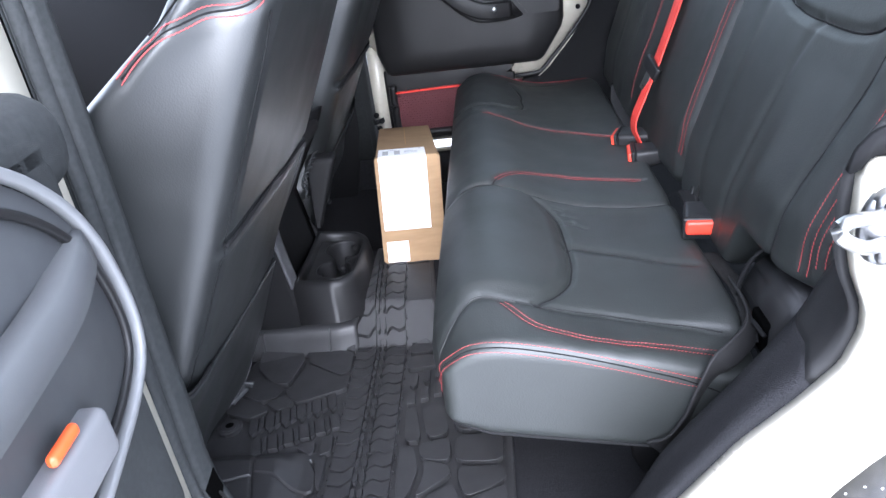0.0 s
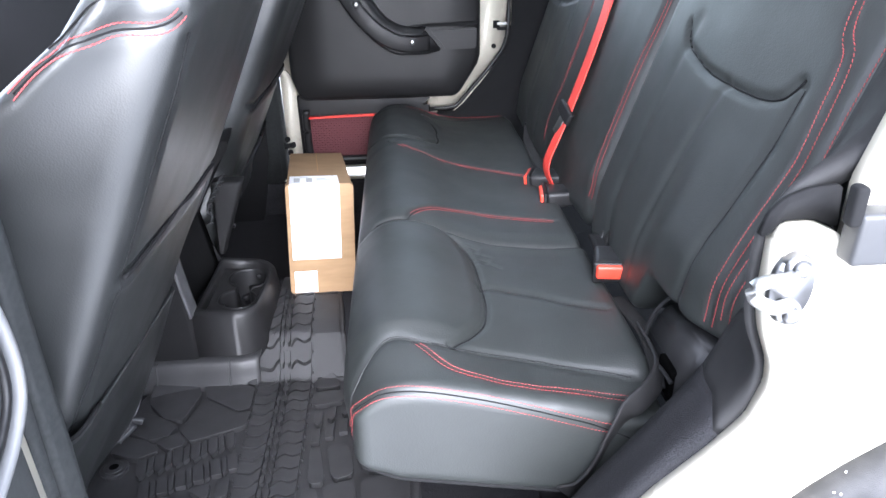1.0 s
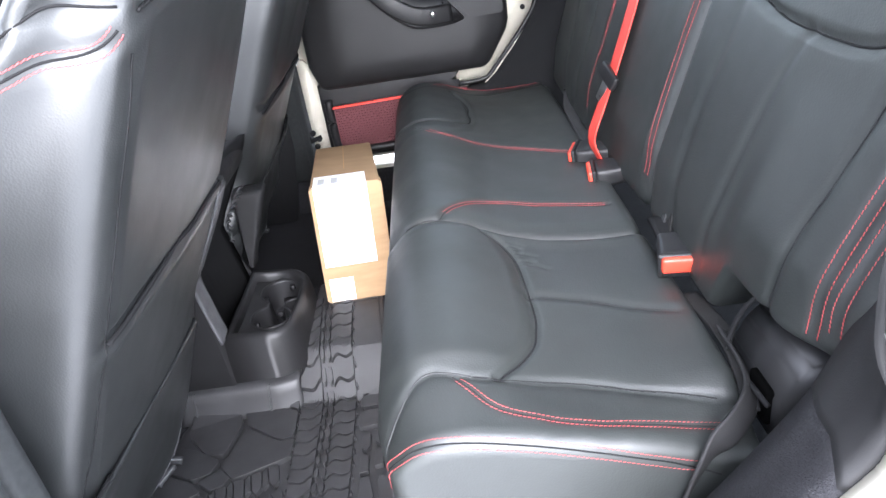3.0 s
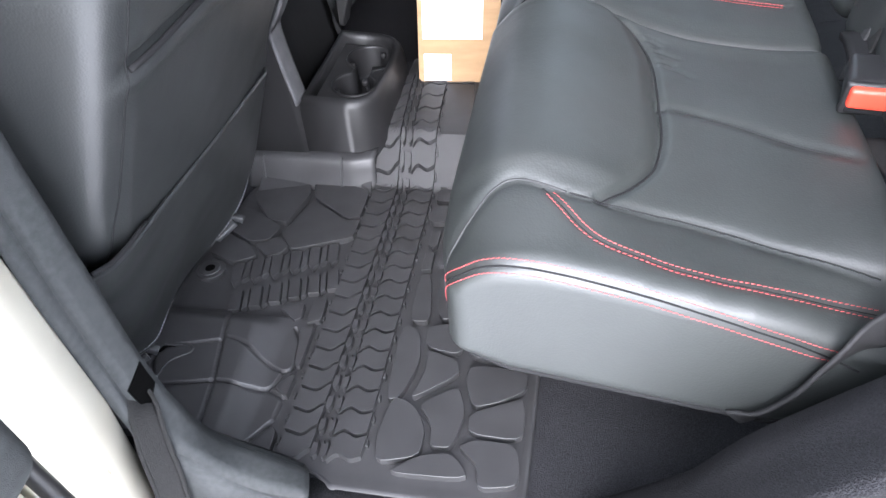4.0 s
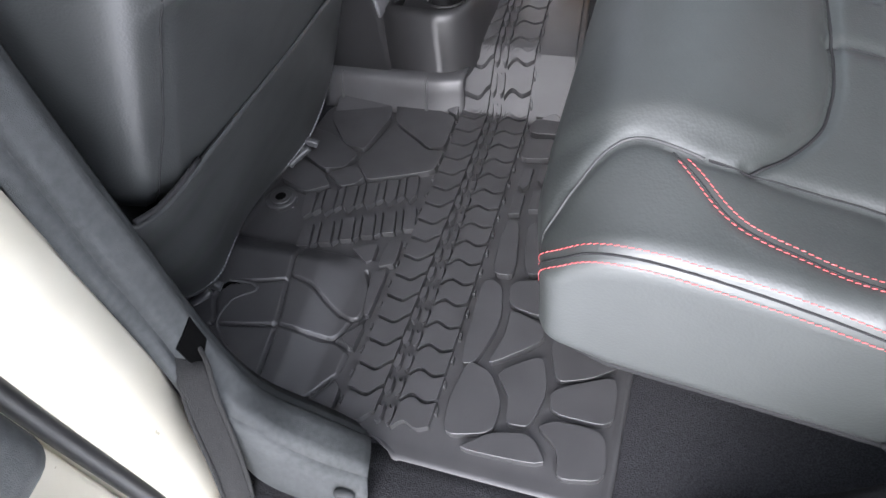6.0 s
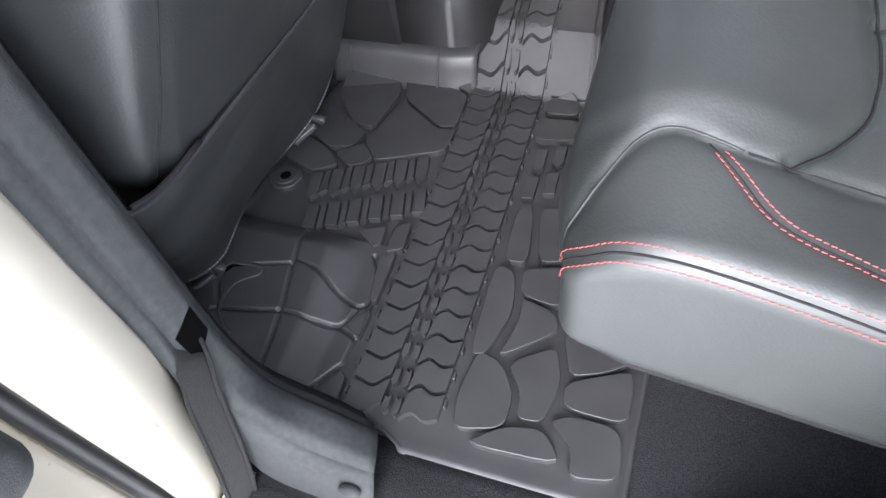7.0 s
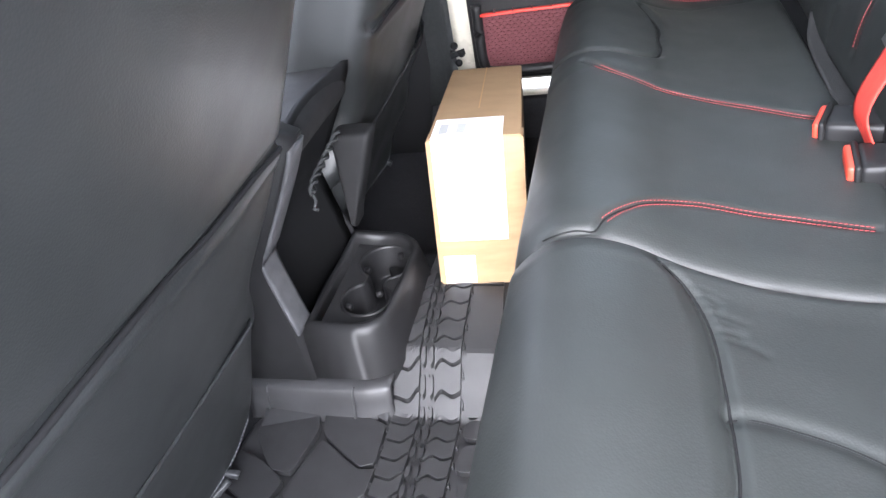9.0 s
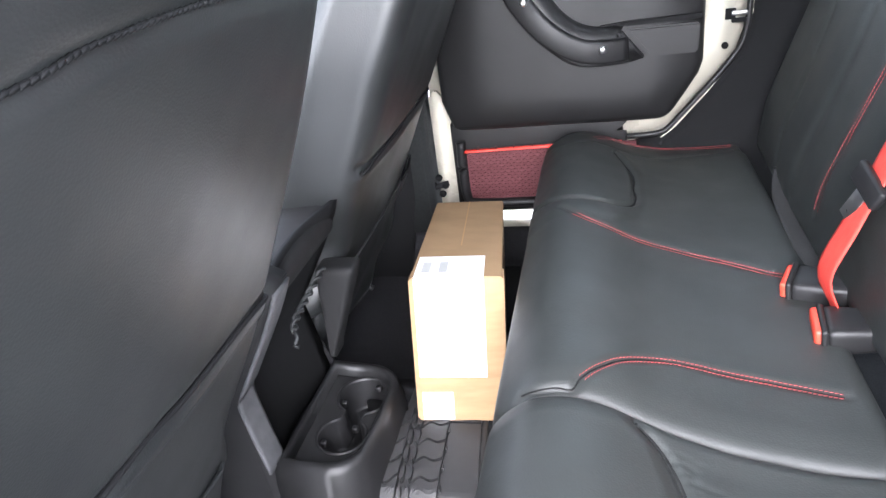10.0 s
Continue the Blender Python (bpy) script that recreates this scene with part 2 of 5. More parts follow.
def tube(points, r, sides=8, step=None, flat=None, close=True):
    """A round or flat-section (flat=(width, thickness)) bar along a line."""
    L = curve(points, step) if step else np.array(points, float)
    V, F = [], []
    T = np.gradient(L, axis=0)
    T /= np.linalg.norm(T, axis=1, keepdims=True)
    up = np.array((0, 0, 1.0))
    if abs(T[0] @ up) > 0.9:
        up = np.array((1.0, 0, 0))
    if flat and len(flat) > 2:
        up = np.array(flat[2], float)
    for p, t in zip(L, T):
        a = np.cross(up, t)
        a /= max(np.linalg.norm(a), 1e-9)
        b = np.cross(t, a)
        for k in range(sides):
            w = 2 * math.pi * (k + 0.5) / sides
            c, s = math.cos(w), math.sin(w)
            if flat:
                V.append(p + a * (flat[0] / 2 * math.copysign(abs(c) ** 0.4, c)) + b * (flat[1] / 2 * math.copysign(abs(s) ** 0.4, s)))
            else:
                V.append(p + a * r * c + b * r * s)
    n = len(L)
    for j in range(n - 1):
        for k in range(sides):
            F.append((j * sides + k, j * sides + (k + 1) % sides, (j + 1) * sides + (k + 1) % sides, (j + 1) * sides + k))
    if close:
        F.append(tuple(range(sides))[::-1])
        F.append(tuple((n - 1) * sides + k for k in range(sides)))
    return V, F


def slab(outline, axis, lo, hi, bevel=0.0, segments=2):
    """A plate: a flat outline in the plane across axis, from lo to hi along it."""
    bm = bmesh.new()
    def at(p, h):
        return {"x": (h, p[0], p[1]), "y": (p[0], h, p[1]), "z": (p[0], p[1], h)}[axis]
    a = [bm.verts.new(at(p, lo)) for p in outline]
    b = [bm.verts.new(at(p, hi)) for p in outline]
    bm.faces.new(a[::-1])
    bm.faces.new(b)
    n = len(a)
    for k in range(n):
        bm.faces.new((a[k], a[(k + 1) % n], b[(k + 1) % n], b[k]))
    bmesh.ops.recalc_face_normals(bm, faces=bm.faces)
    if bevel:
        bmesh.ops.bevel(bm, geom=bm.edges[:], offset=bevel, segments=segments, affect="EDGES", clamp_overlap=True)
    return bm


def strip(rows):
    """A sheet through rows of points (all rows of one length)."""
    n = len(rows[0])
    V = [p for r in rows for p in r]
    F = [(j * n + k, j * n + k + 1, (j + 1) * n + k + 1, (j + 1) * n + k) for j in range(len(rows) - 1) for k in range(n - 1)]
    return V, F


def thick(rows, d):
    """The same sheet with a second skin at the offset d and closed edges."""
    n, m = len(rows[0]), len(rows)
    V = [np.array(p, float) for r in rows for p in r]
    V += [v + np.array(d, float) for v in V]
    o = n * m
    F = []
    for j in range(m - 1):
        for k in range(n - 1):
            q = (j * n + k, j * n + k + 1, (j + 1) * n + k + 1, (j + 1) * n + k)
            F += [q, tuple(v + o for v in q[::-1])]
    edge = [k for k in range(n)] + [j * n + n - 1 for j in range(1, m)] + [(m - 1) * n + k for k in range(n - 2, -1, -1)] + [j * n for j in range(m - 2, 0, -1)]
    for a, b in zip(edge, edge[1:] + edge[:1]):
        F.append((b, a, a + o, b + o))
    return V, F


def smooth01(t):
    t = np.clip(t, 0, 1)
    return t * t * (3 - 2 * t)

# ---- floor: a footwell on each side of the raised tunnel; y runs across the car, x to its rear ----
def floor_z(x, y):
    z = np.interp(y, [-0.1, 0.0, 0.578, 0.66, 0.70, 0.78, 0.90, 1.02, 1.44, 1.6], [0.0, 0.0, -0.044, 0.026, 0.034, 0.042, 0.045, -0.035, -0.005, 0.0])
    return z + 0.10 * smooth01((np.asarray(x) - 0.45) / 0.35)


def sheet(xs, ys, height):
    return strip([[(x, y, float(height(x, y))) for y in ys] for x in xs])


floor = part("floor", sheet(np.linspace(-1.1, 1.5, 66), np.linspace(-0.085, 1.56, 84), lambda x, y: floor_z(x, y) - 0.008), CARPET)
tagged(floor, "black carpet covering the car floor and the tunnel", "floor", kind="structure")
ground = part("ground", strip([[(x, y, -0.62) for x in (-900, -20, -4, 0, 4, 20, 900)] for y in (-900, -20, -4, 0, 4, 20, 900)]), GROUND)
tagged(ground, "pale concrete ground outside the parked car", "ground", kind="structure")

# ---- far side: body side, door opening with the closed door, window above ----
def arc(cx, cz, r, a0, a1, n=6):
    return [(cx + r * math.cos(radians(a0 + (a1 - a0) * k / n)), cz + r * math.sin(radians(a0 + (a1 - a0) * k / n))) for k in range(n + 1)]


wall_far = part("wall_far", slab([(0.41, -0.1), (0.42, 0.295), (0.47, 0.30), (0.52, 0.34), (0.62, 0.47), (0.645, 0.55), (0.645, 0.72), (1.5, 0.72), (1.5, -0.1)], "y", 1.43, 1.55, 0.006), DARK)
tagged(wall_far, "black carpeted side wall behind the far door", "side wall", kind="structure")
sill_far = part("sill_far", slab([(1.46, -0.12), (1.46, 0.080), (1.475, 0.092), (1.56, 0.092), (1.56, -0.12)], "x", -1.0, 0.47, 0.004), CREAM)
tagged(sill_far, "cream painted door sill", "door sill", kind="structure")
kick_far = part("kick_panel_far", slab([(1.442, -0.12), (1.442, 0.085), (1.4585, 0.092), (1.4585, -0.12)], "x", -0.5, 0.47), CARPET)
tagged(kick_far, "black carpet kick panel inside the far sill", "kick panel", kind="structure")
wall_front_far = part("wall_front_far", slab([(-1.1, -0.1), (-0.16, -0.1), (-0.10, 0.2), (-0.09, 0.75), (-1.1, 0.75)], "y", 1.40, 1.55, 0.006), DARK)
tagged(wall_front_far, "black trimmed side of the front footwell", "side wall", kind="structure")
pillar_far = part("pillar_far", slab([(-0.14, 0.1), (-0.055, 0.1), (-0.06, 1.15), (-0.13, 1.15)], "y", 1.41, 1.52, 0.012), TRIM)
tagged(pillar_far, "charcoal plastic trim of the far door pillar", "pillar", kind="structure")
# out of view: a roof added to hold back sky light from above
ceiling = part("ceiling", slab([(-0.95, -0.12), (1.45, -0.12), (1.45, 1.56), (-0.95, 1.56)], "z", 1.18, 1.24, 0.01), HEADLINER)
tagged(ceiling, "unseen grey roof lining added to hold back overhead sky light", "ceiling", kind="structure")
wall_near = part("wall_near_forward", slab([(-1.1, -0.3), (-0.13, -0.3), (-0.13, 0.74), (-1.1, 0.74)], "y", -0.14, -0.075, 0.01), DARK)
tagged(wall_near, "black inner side beside the driver seat", "side wall", kind="structure")
wall_rear = part("wall_rear", slab([(-0.1, -0.1), (1.56, -0.1), (1.56, 0.62), (-0.1, 0.62)], "x", 1.5, 1.56, 0.01), DARK)
tagged(wall_rear, "black trimmed tailgate", "tailgate", kind="structure")
wall_front = part("wall_front", slab([(-0.1, -0.1), (1.56, -0.1), (1.56, 0.72), (-0.1, 0.72)], "x", -1.16, -1.1, 0.01), DARK)
tagged(wall_front, "black dashboard wall under the windscreen", "dashboard", kind="structure")
for nm, x0 in (("pillar_front", -1.12), ("pillar_rear", 0.72)):
    o = part(nm, slab([(x0, 0.70), (x0 + 0.09, 0.70), (x0 + 0.09, 1.19), (x0, 1.19)], "y", 1.43, 1.53, 0.012), TRIM)
    tagged(o, "charcoal padded roof post", "pillar", kind="structure")

for nm, shape, what in (
        ("window_1", slab([(-0.05, 0.785), (0.715, 0.785), (0.715, 1.178), (-0.05, 1.178)], "y", 1.50, 1.506), "clear side window of the closed door"),
        ("window_2", slab([(0.812, 0.722), (1.45, 0.722), (1.45, 1.178), (0.812, 1.178)], "y", 1.48, 1.486), "clear rear quarter window"),
        ("window_3", slab([(0.89, 0.745), (1.45, 0.745), (1.45, 1.178), (0.89, 1.178)], "y", -0.112, -0.106), "clear rear quarter window"),
        ("window_4", slab([(-0.10, 0.625), (1.55, 0.625), (1.55, 1.178), (-0.10, 1.178)], "x", 1.50, 1.506), "clear tailgate window")):
    o = part(nm, shape, TINT, smooth=False)
    tagged(o, what, "window", kind="structure")

# ---- far door, closed ----
far_door = thing("car_door", (0.25, 1.5, 0.10), "closed cream car door with black trim and a red net pocket", "car door")
part("door_skin", slab([(-0.045, 0.115), (-0.055, 0.46), (-0.05, 0.78), (0.645, 0.78), (0.645, 0.52), (0.625, 0.465), (0.52, 0.335), (0.47, 0.30), (0.44, 0.29), (0.43, 0.115)], "y", 1.50, 1.56, 0.005), CREAM, far_door, "cream painted steel shell")
part("flange", slab([(0.36, 0.318), (0.455, 0.322), (0.48, 0.335), (0.60, 0.47), (0.622, 0.54), (0.622, 0.78), (0.54, 0.78), (0.54, 0.53), (0.45, 0.39)], "y", 1.462, 1.501, 0.005), CREAM, far_door, "cream painted inner door flange")
part("hinge_flange", slab([(-0.05, 0.115), (-0.05, 0.43), (-0.035, 0.44), (-0.005, 0.40), (-0.005, 0.115)], "y", 1.47, 1.501, 0.004), CREAM, far_door, "cream painted hinge flange")


def bulge(V):
    w = smooth01((V[:, 0] + 0.02) / 0.12) * smooth01((0.58 - V[:, 0]) / 0.12) * smooth01((V[:, 2] - 0.33) / 0.08)
    V[:, 1] -= 0.02 * w * (V[:, 1] < 1.46)
    cut = 0.4 * np.maximum(0, 0.46 - V[:, 2]) * (V[:, 0] > 0.4)
    V[:, 0] -= cut * smooth01((V[:, 0] - 0.4) / 0.12) * 1.6
    V[:, 0] += np.maximum(0, 0.42 - V[:, 2]) * 0.35 * (V[:, 0] < 0.05)
    return V


trim_panel = part("trim_panel", soft_box((-0.012, 1.43, 0.352), (0.552, 1.475, 0.80), 0.02, (20, 2, 16), bulge), PLASTIC, far_door, "black moulded door trim")
part("lower_trim", soft_box((-0.005, 1.462, 0.135), (0.40, 1.482, 0.365), 0.008, (8, 1, 6)), PLASTIC, far_door)
pocket_frame = part("pocket_frame", tube([(0.42, 1.45, 0.165), (0.20, 1.45, 0.163), (0.045, 1.45, 0.163), (0.022, 1.45, 0.18), (0.018, 1.45, 0.25), (0.02, 1.45, 0.325)], 0.012, 10, 0.01), PLASTIC, far_door, "black plastic pocket frame")
part("net_backing", slab([(0.03, 0.172), (0.42, 0.172), (0.42, 0.30), (0.03, 0.30)], "y", 1.4555, 1.4605), NET, far_door, "dark red net pocket", smooth=False)
net = [(np.array((x, 1.4535 + 0.0015 * ((i + j) % 2), z)), np.array((1.0, 0, 0.5 * (-1) ** (i + j))), np.array((0, -1.0, 0)))
       for i, x in enumerate(np.arange(0.034, 0.41, 0.008)) for j, z in enumerate(np.arange(0.178, 0.293, 0.0075))]
part("net_mesh", boxes(net, (0.009, 0.0022, 0.0018)), NET, far_door, "knotted dark red netting", kind="stuff")
part("net_edge", tube([(0.028, 1.447, 0.298), (0.2, 1.446, 0.302), (0.40, 1.447, 0.303)], 0.006, 8, 0.02, (0.012, 0.006, (0, 0, 1))), NET_EDGE, far_door, "bright red elastic edge")
part("net_lacing", boxes([(np.array((x, 1.4425, 0.301)), np.array((0.3, 0, 1.0)), np.array((0, -1.0, 0))) for x in np.arange(0.06, 0.39, 0.042)], (0.016, 0.003, 0.002)), NET, far_door, kind="stuff")
SHELF = curve([(0.20, 0, 0.72), (0.235, 0, 0.655), (0.275, 0, 0.598), (0.325, 0, 0.568), (0.40, 0, 0.562)], 0.01)
part("handle_shelf", thick([[(x, 1.412, z), (x - 0.004, 1.392, z - 0.006), (x - 0.014, 1.384, z - 0.022), (x - 0.03, 1.382, z - 0.045)] for x, _, z in SHELF], (-0.006, 0.014, -0.006)), PLASTIC, far_door, "black ledge above the grab handle")
pull = part("pull_handle", tube([(0.150, 1.405, 0.71), (0.172, 1.39, 0.655), (0.205, 1.375, 0.606), (0.243, 1.368, 0.565), (0.298, 1.367, 0.530), (0.35, 1.373, 0.520), (0.405, 1.392, 0.520)], 0.017, 14, 0.012, (0.046, 0.022, (0, 1, 0))), PLASTIC, far_door, "glossy black curved grab handle")
for sx, sy, sz in ((0.198, 1.363, 0.631), (0.350, 1.360, 0.527)):
    bm = bmesh.new()
    bmesh.ops.create_uvsphere(bm, u_segments=12, v_segments=6, radius=0.008, matrix=Matrix.Translation((sx, sy, sz)) @ Matrix.Diagonal((1, 0.5, 1, 1)))
    part("screw", bm, STEEL, pull, "bright screw head")
part("handle_lip", tube([(0.15, 1.402, 0.665), (0.185, 1.388, 0.612), (0.234, 1.378, 0.548), (0.295, 1.374, 0.504), (0.36, 1.380, 0.497), (0.405, 1.394, 0.498), (0.425, 1.410, 0.500)], 0.007, 10, 0.012), PLASTIC, pull, "raised lower lip")
part("switch_panel", slab([(0.397, 0.556), (0.538, 0.557), (0.536, 0.498), (0.444, 0.497)], "y", 1.402, 1.424, 0.004), PLASTIC, far_door, "flat black panel with a slanted end", smooth=False)
part("handle_end", slab([(0.335, 0.548), (0.382, 0.548), (0.386, 0.556), (0.434, 0.498), (0.335, 0.496)], "y", 1.384, 1.42, 0.005), PLASTIC, pull, "slanted end of the grab handle")
# solid dark strip; the shade of the gap is put into its colour
part("panel_gap_shade", slab([(0.345, 0.566), (0.40, 0.562), (0.541, 0.565), (0.541, 0.574), (0.40, 0.571)], "y", 1.400, 1.412), DARK, far_door, "dark strip painting the shade of the gap above the panel", smooth=False)
for dz in (0.0, 0.014):
    part("latch_plate", soft_box((0.603, 1.450, 0.540 + dz), (0.634, 1.458, 0.549 + dz), 0.003, (1, 1, 1)), STEEL if dz else DARK, far_door, "bright steel latch")
bm = bmesh.new()
bmesh.ops.create_cone(bm, cap_ends=True, segments=14, radius1=0.007, radius2=0.007, depth=0.004, matrix=Matrix.Translation((0.595, 1.46, 0.494)) @ Matrix.Rotation(radians(90), 4, "X"))
part("rubber_plug", bm, DARK, far_door)
part("weather_seal", tube([(0.40, 1.455, 0.312), (0.47, 1.455, 0.316), (0.50, 1.455, 0.34), (0.61, 1.455, 0.47), (0.635, 1.455, 0.54), (0.637, 1.455, 0.75)], 0.006, 8, 0.02), PLASTIC, far_door, "black rubber door seal")
part("outer_lip", tube([(0.44, 1.462, 0.285), (0.478, 1.462, 0.304), (0.55, 1.462, 0.385), (0.615, 1.462, 0.454), (0.642, 1.462, 0.497), (0.645, 1.462, 0.576), (0.645, 1.462, 0.76)], 0.0035, 8, 0.02), CREAM, far_door, "thin cream painted outer lip")
# raised black box; the shade of a recess is put into its colour
part("latch_recess_shade", soft_box((0.592, 1.4585, 0.545), (0.612, 1.4635, 0.567), 0.002, (1, 1, 1)), DARK, far_door, "black box painting the shade of the latch recess")
check = thing("door_check", (-0.05, 1.46, 0.21), "black steel door check arm with bolts beside the hinge", "door check")
part("arm", tube([(-0.10, 1.44, 0.205), (-0.06, 1.45, 0.208), (-0.02, 1.462, 0.215)], 0.007, 8, 0.01), DARK, check)
for p in ((-0.045, 1.452, 0.232), (-0.04, 1.452, 0.19), (-0.03, 1.45, 0.213), (-0.06, 1.45, 0.215)):
    bm = bmesh.new()
    bmesh.ops.create_uvsphere(bm, u_segments=10, v_segments=6, radius=0.009, matrix=Matrix.Translation(p))
    part("bolt", bm, DARK, check)

# ---- rear bench: a single seat beside the open door and a double seat beyond it ----
X0, X1 = 0.225, 0.63


def cushion_shape(y0, y1, n, near_edge, far_edge, slant, seam_side, r=0.02):
    """Cushion with a high rounded front roll that dips towards the backrest."""
    def bend(V):
        x, y, z = V[:, 0].copy(), V[:, 1].copy(), V[:, 2].copy()
        s = (x - X0) / (X1 - X0)
        fine = np.linspace(-0.1, 1.1, 241)
        prof = soften(np.interp(fine, [0, 0.05, 0.11, 0.2, 0.3, 0.45, 0.6, 0.8, 1.0], [0.310, 0.331, 0.344, 0.349, 0.339, 0.312, 0.299, 0.297, 0.300]), 90)
        top = np.interp(s, fine, prof)
        bot = np.interp(s, [0, 0.15, 0.75, 0.85, 1.0], [0.222, 0.195, 0.150, 0.165, 0.21])
        t = (z - 0.0) / 0.15
        edge = np.zeros_like(x)
        if near_edge:
            edge += smooth01((y0 + 0.11 - y) / 0.11)
        if far_edge:
            edge += smooth01((y - y1 + 0.11) / 0.11)
        top = top + 0.004 * np.sin((y - y0) / (y1 - y0) * math.pi)
        top = top + edge * np.interp(s, [0.1, 0.2, 0.3, 0.43, 0.55, 0.65, 0.75, 0.91, 1.0], [-0.008, -0.006, 0.0, 0.012, 0.013, 0.008, -0.003, -0.026, -0.038] if seam_side > 0 else [-0.008] * 9)
        if seam_side > 0:
            top = top + 0.002 * smooth01((y - y1 + 0.05) / 0.04)
        else:
            top = top - 0.006 * smooth01((y0 + 0.05 - y) / 0.05)
        V[:, 2] = bot * (1 - t) + top * t
        V[:, 1] = y + slant * smooth01((s - 0.2) / 0.8) * smooth01((y - y0) / (y1 - y0) if seam_side > 0 else (y1 - y) / (y1 - y0))
        near = smooth01((y0 + 0.10 - y) / 0.10) if near_edge else 0.0
        V[:, 0] = x - (0.012 - 0.014 * near) * np.sin(np.clip(t, 0, 1) * math.pi) * smooth01((0.25 - s) / 0.25) + 0.008 * near * np.clip(t, 0, 1) * smooth01((0.2 - s) / 0.2) + (1 - t) * 0.006 * smooth01((0.3 - s) / 0.3)
        return V
    return soft_box((X0, y0, 0.0), (X1, y1, 0.15), r, n, bend)


def mirror(line, on):
    return [(x, 2 * 0.735 - y, z) for x, y, z in line] if on else line


PAD = [(0.376, 0.505, 0.335), (0.403, 0.472, 0.325), (0.419, 0.42, 0.325), (0.424, 0.35, 0.325), (0.425, 0.27, 0.325), (0.421, 0.235, 0.325), (0.413, 0.203, 0.326), (0.390, 0.165, 0.33), (0.364, 0.137, 0.336)]
RIDGE = [(0.632, 0.088, 0.298), (0.60, 0.098, 0.302), (0.555, 0.110, 0.303), (0.51, 0.122, 0.304), (0.475, 0.134, 0.307), (0.435, 0.140, 0.313), (0.362, 0.134, 0.336), (0.333, 0.131, 0.345), (0.306, 0.136, 0.350), (0.287, 0.140, 0.350), (0.270, 0.134, 0.346), (0.252, 0.113, 0.337), (0.234, 0.084, 0.312), (0.222, 0.068, 0.272)]
CROSS = [(0.422, 0.317, 0.315), (0.446, 0.318, 0.310), (0.471, 0.314, 0.306), (0.505, 0.302, 0.305), (0.54, 0.282, 0.303), (0.575, 0.264, 0.303), (0.61, 0.25, 0.304)]
SWEEP = [(0.311, 0.134, 0.342), (0.33, 0.112, 0.338), (0.357, 0.084, 0.338), (0.40, 0.073, 0.326), (0.45, 0.067, 0.315), (0.53, 0.069, 0.294), (0.595, 0.071, 0.276), (0.615, 0.072, 0.270)]
HEM = [(0.227, 0.088, 0.240), (0.231, 0.066, 0.271), (0.244, 0.049, 0.310), (0.263, 0.042, 0.335), (0.30, 0.036, 0.342), (0.36, 0.036, 0.329), (0.44, 0.043, 0.302), (0.53, 0.050, 0.273), (0.585, 0.058, 0.250)]
LOW_EDGE = [(0.229, 0.075, 0.224), (0.238, 0.052, 0.216), (0.262, 0.042, 0.207), (0.30, 0.040, 0.199), (0.36, 0.040, 0.187), (0.45, 0.040, 0.172), (0.52, 0.041, 0.161), (0.56, 0.044, 0.168)]


def dress_cushion(shape, parent, far):
    V = shape[0]
    y = 2 * 0.735 - V[:, 1] if far else V[:, 1]
    limit = np.interp(y, [0.13, 0.165, 0.205, 0.25, 0.40, 0.47, 0.50], [0.36, 0.39, 0.413, 0.422, 0.419, 0.402, 0.375])
    V[:, 2] += (0.004 if far else 0.006) * smooth01((limit - V[:, 0]) / 0.02) * smooth01((y - 0.14) / 0.03) * smooth01((0.515 - y) / 0.03) * (V[:, 2] > 0.29)
    crease = np.interp(V[:, 0], [0.222, 0.234, 0.252, 0.270, 0.287, 0.306, 0.333, 0.362, 0.435, 0.475, 0.51, 0.555, 0.60], [0.068, 0.084, 0.113, 0.134, 0.140, 0.136, 0.131, 0.134, 0.140, 0.134, 0.122, 0.110, 0.098])
    inner = np.clip(y - crease, 0, None)
    V[:, 2] += (0.0062 * (1 - np.exp(-inner / 0.024)) - 0.002 * np.exp(-((y - crease) / 0.012) ** 2) * (y <= crease)) * smooth01((V[:, 2] - 0.25) / 0.05) * smooth01((V[:, 0] - 0.225) / 0.05)
    for line, d, w in ((PAD, 0.0 if far else 0.007, 0.005), (RIDGE, 0.0025, 0.006), (CROSS, 0.0 if far else 0.004, 0.009), (SWEEP, 0.0 if far else 0.0016, 0.004), (HEM, 0.0016, 0.004)):
        shape = carve(shape, mirror(line, far), d, w)
    return shape


FINE = (0.0036, 0.0006, 0.0007)
COVER = [(0.644, 0.20, 0.303), (0.640, 0.13, 0.306), (0.627, 0.082, 0.308), (0.600, 0.05, 0.303), (0.572, 0.034, 0.292), (0.553, 0.029, 0.26), (0.537, 0.029, 0.214), (0.518, 0.031, 0.18), (0.495, 0.036, 0.16)]
near_seat = thing("rear_car_seat", (0.43, 0.28, 0.0), "black leather rear seat with red double stitching beside the open door", "car seat", "rear seats")
shape = cushion_shape(0.035, 0.525, (120, 170, 22), True, False, -0.05, 1)
shape = dress_cushion(shape, near_seat, False)
for k in range(7):
    y = 0.478 - 0.012 * k
    a = float(np.interp(y, [0.40, 0.50], [0.418, 0.38])) + 0.013
    shape = carve(shape, [(a, y, 0.33), (a + 0.016 + 0.001 * k, y - 0.004, 0.322), (a + 0.036 - 0.010 * (k % 3), y - 0.014 + 0.004 * (k % 2), 0.312)], 0.0008 + 0.0004 * (k * 3 % 4), 0.0046)
cushion = part("seat_cushion", shape, LEATHER, near_seat)
tree = tree_of(shape)
for off in (-0.0042, 0.0042):
    stitching(curve(SWEEP, 0.01)[1:-1], tree, cushion, off)
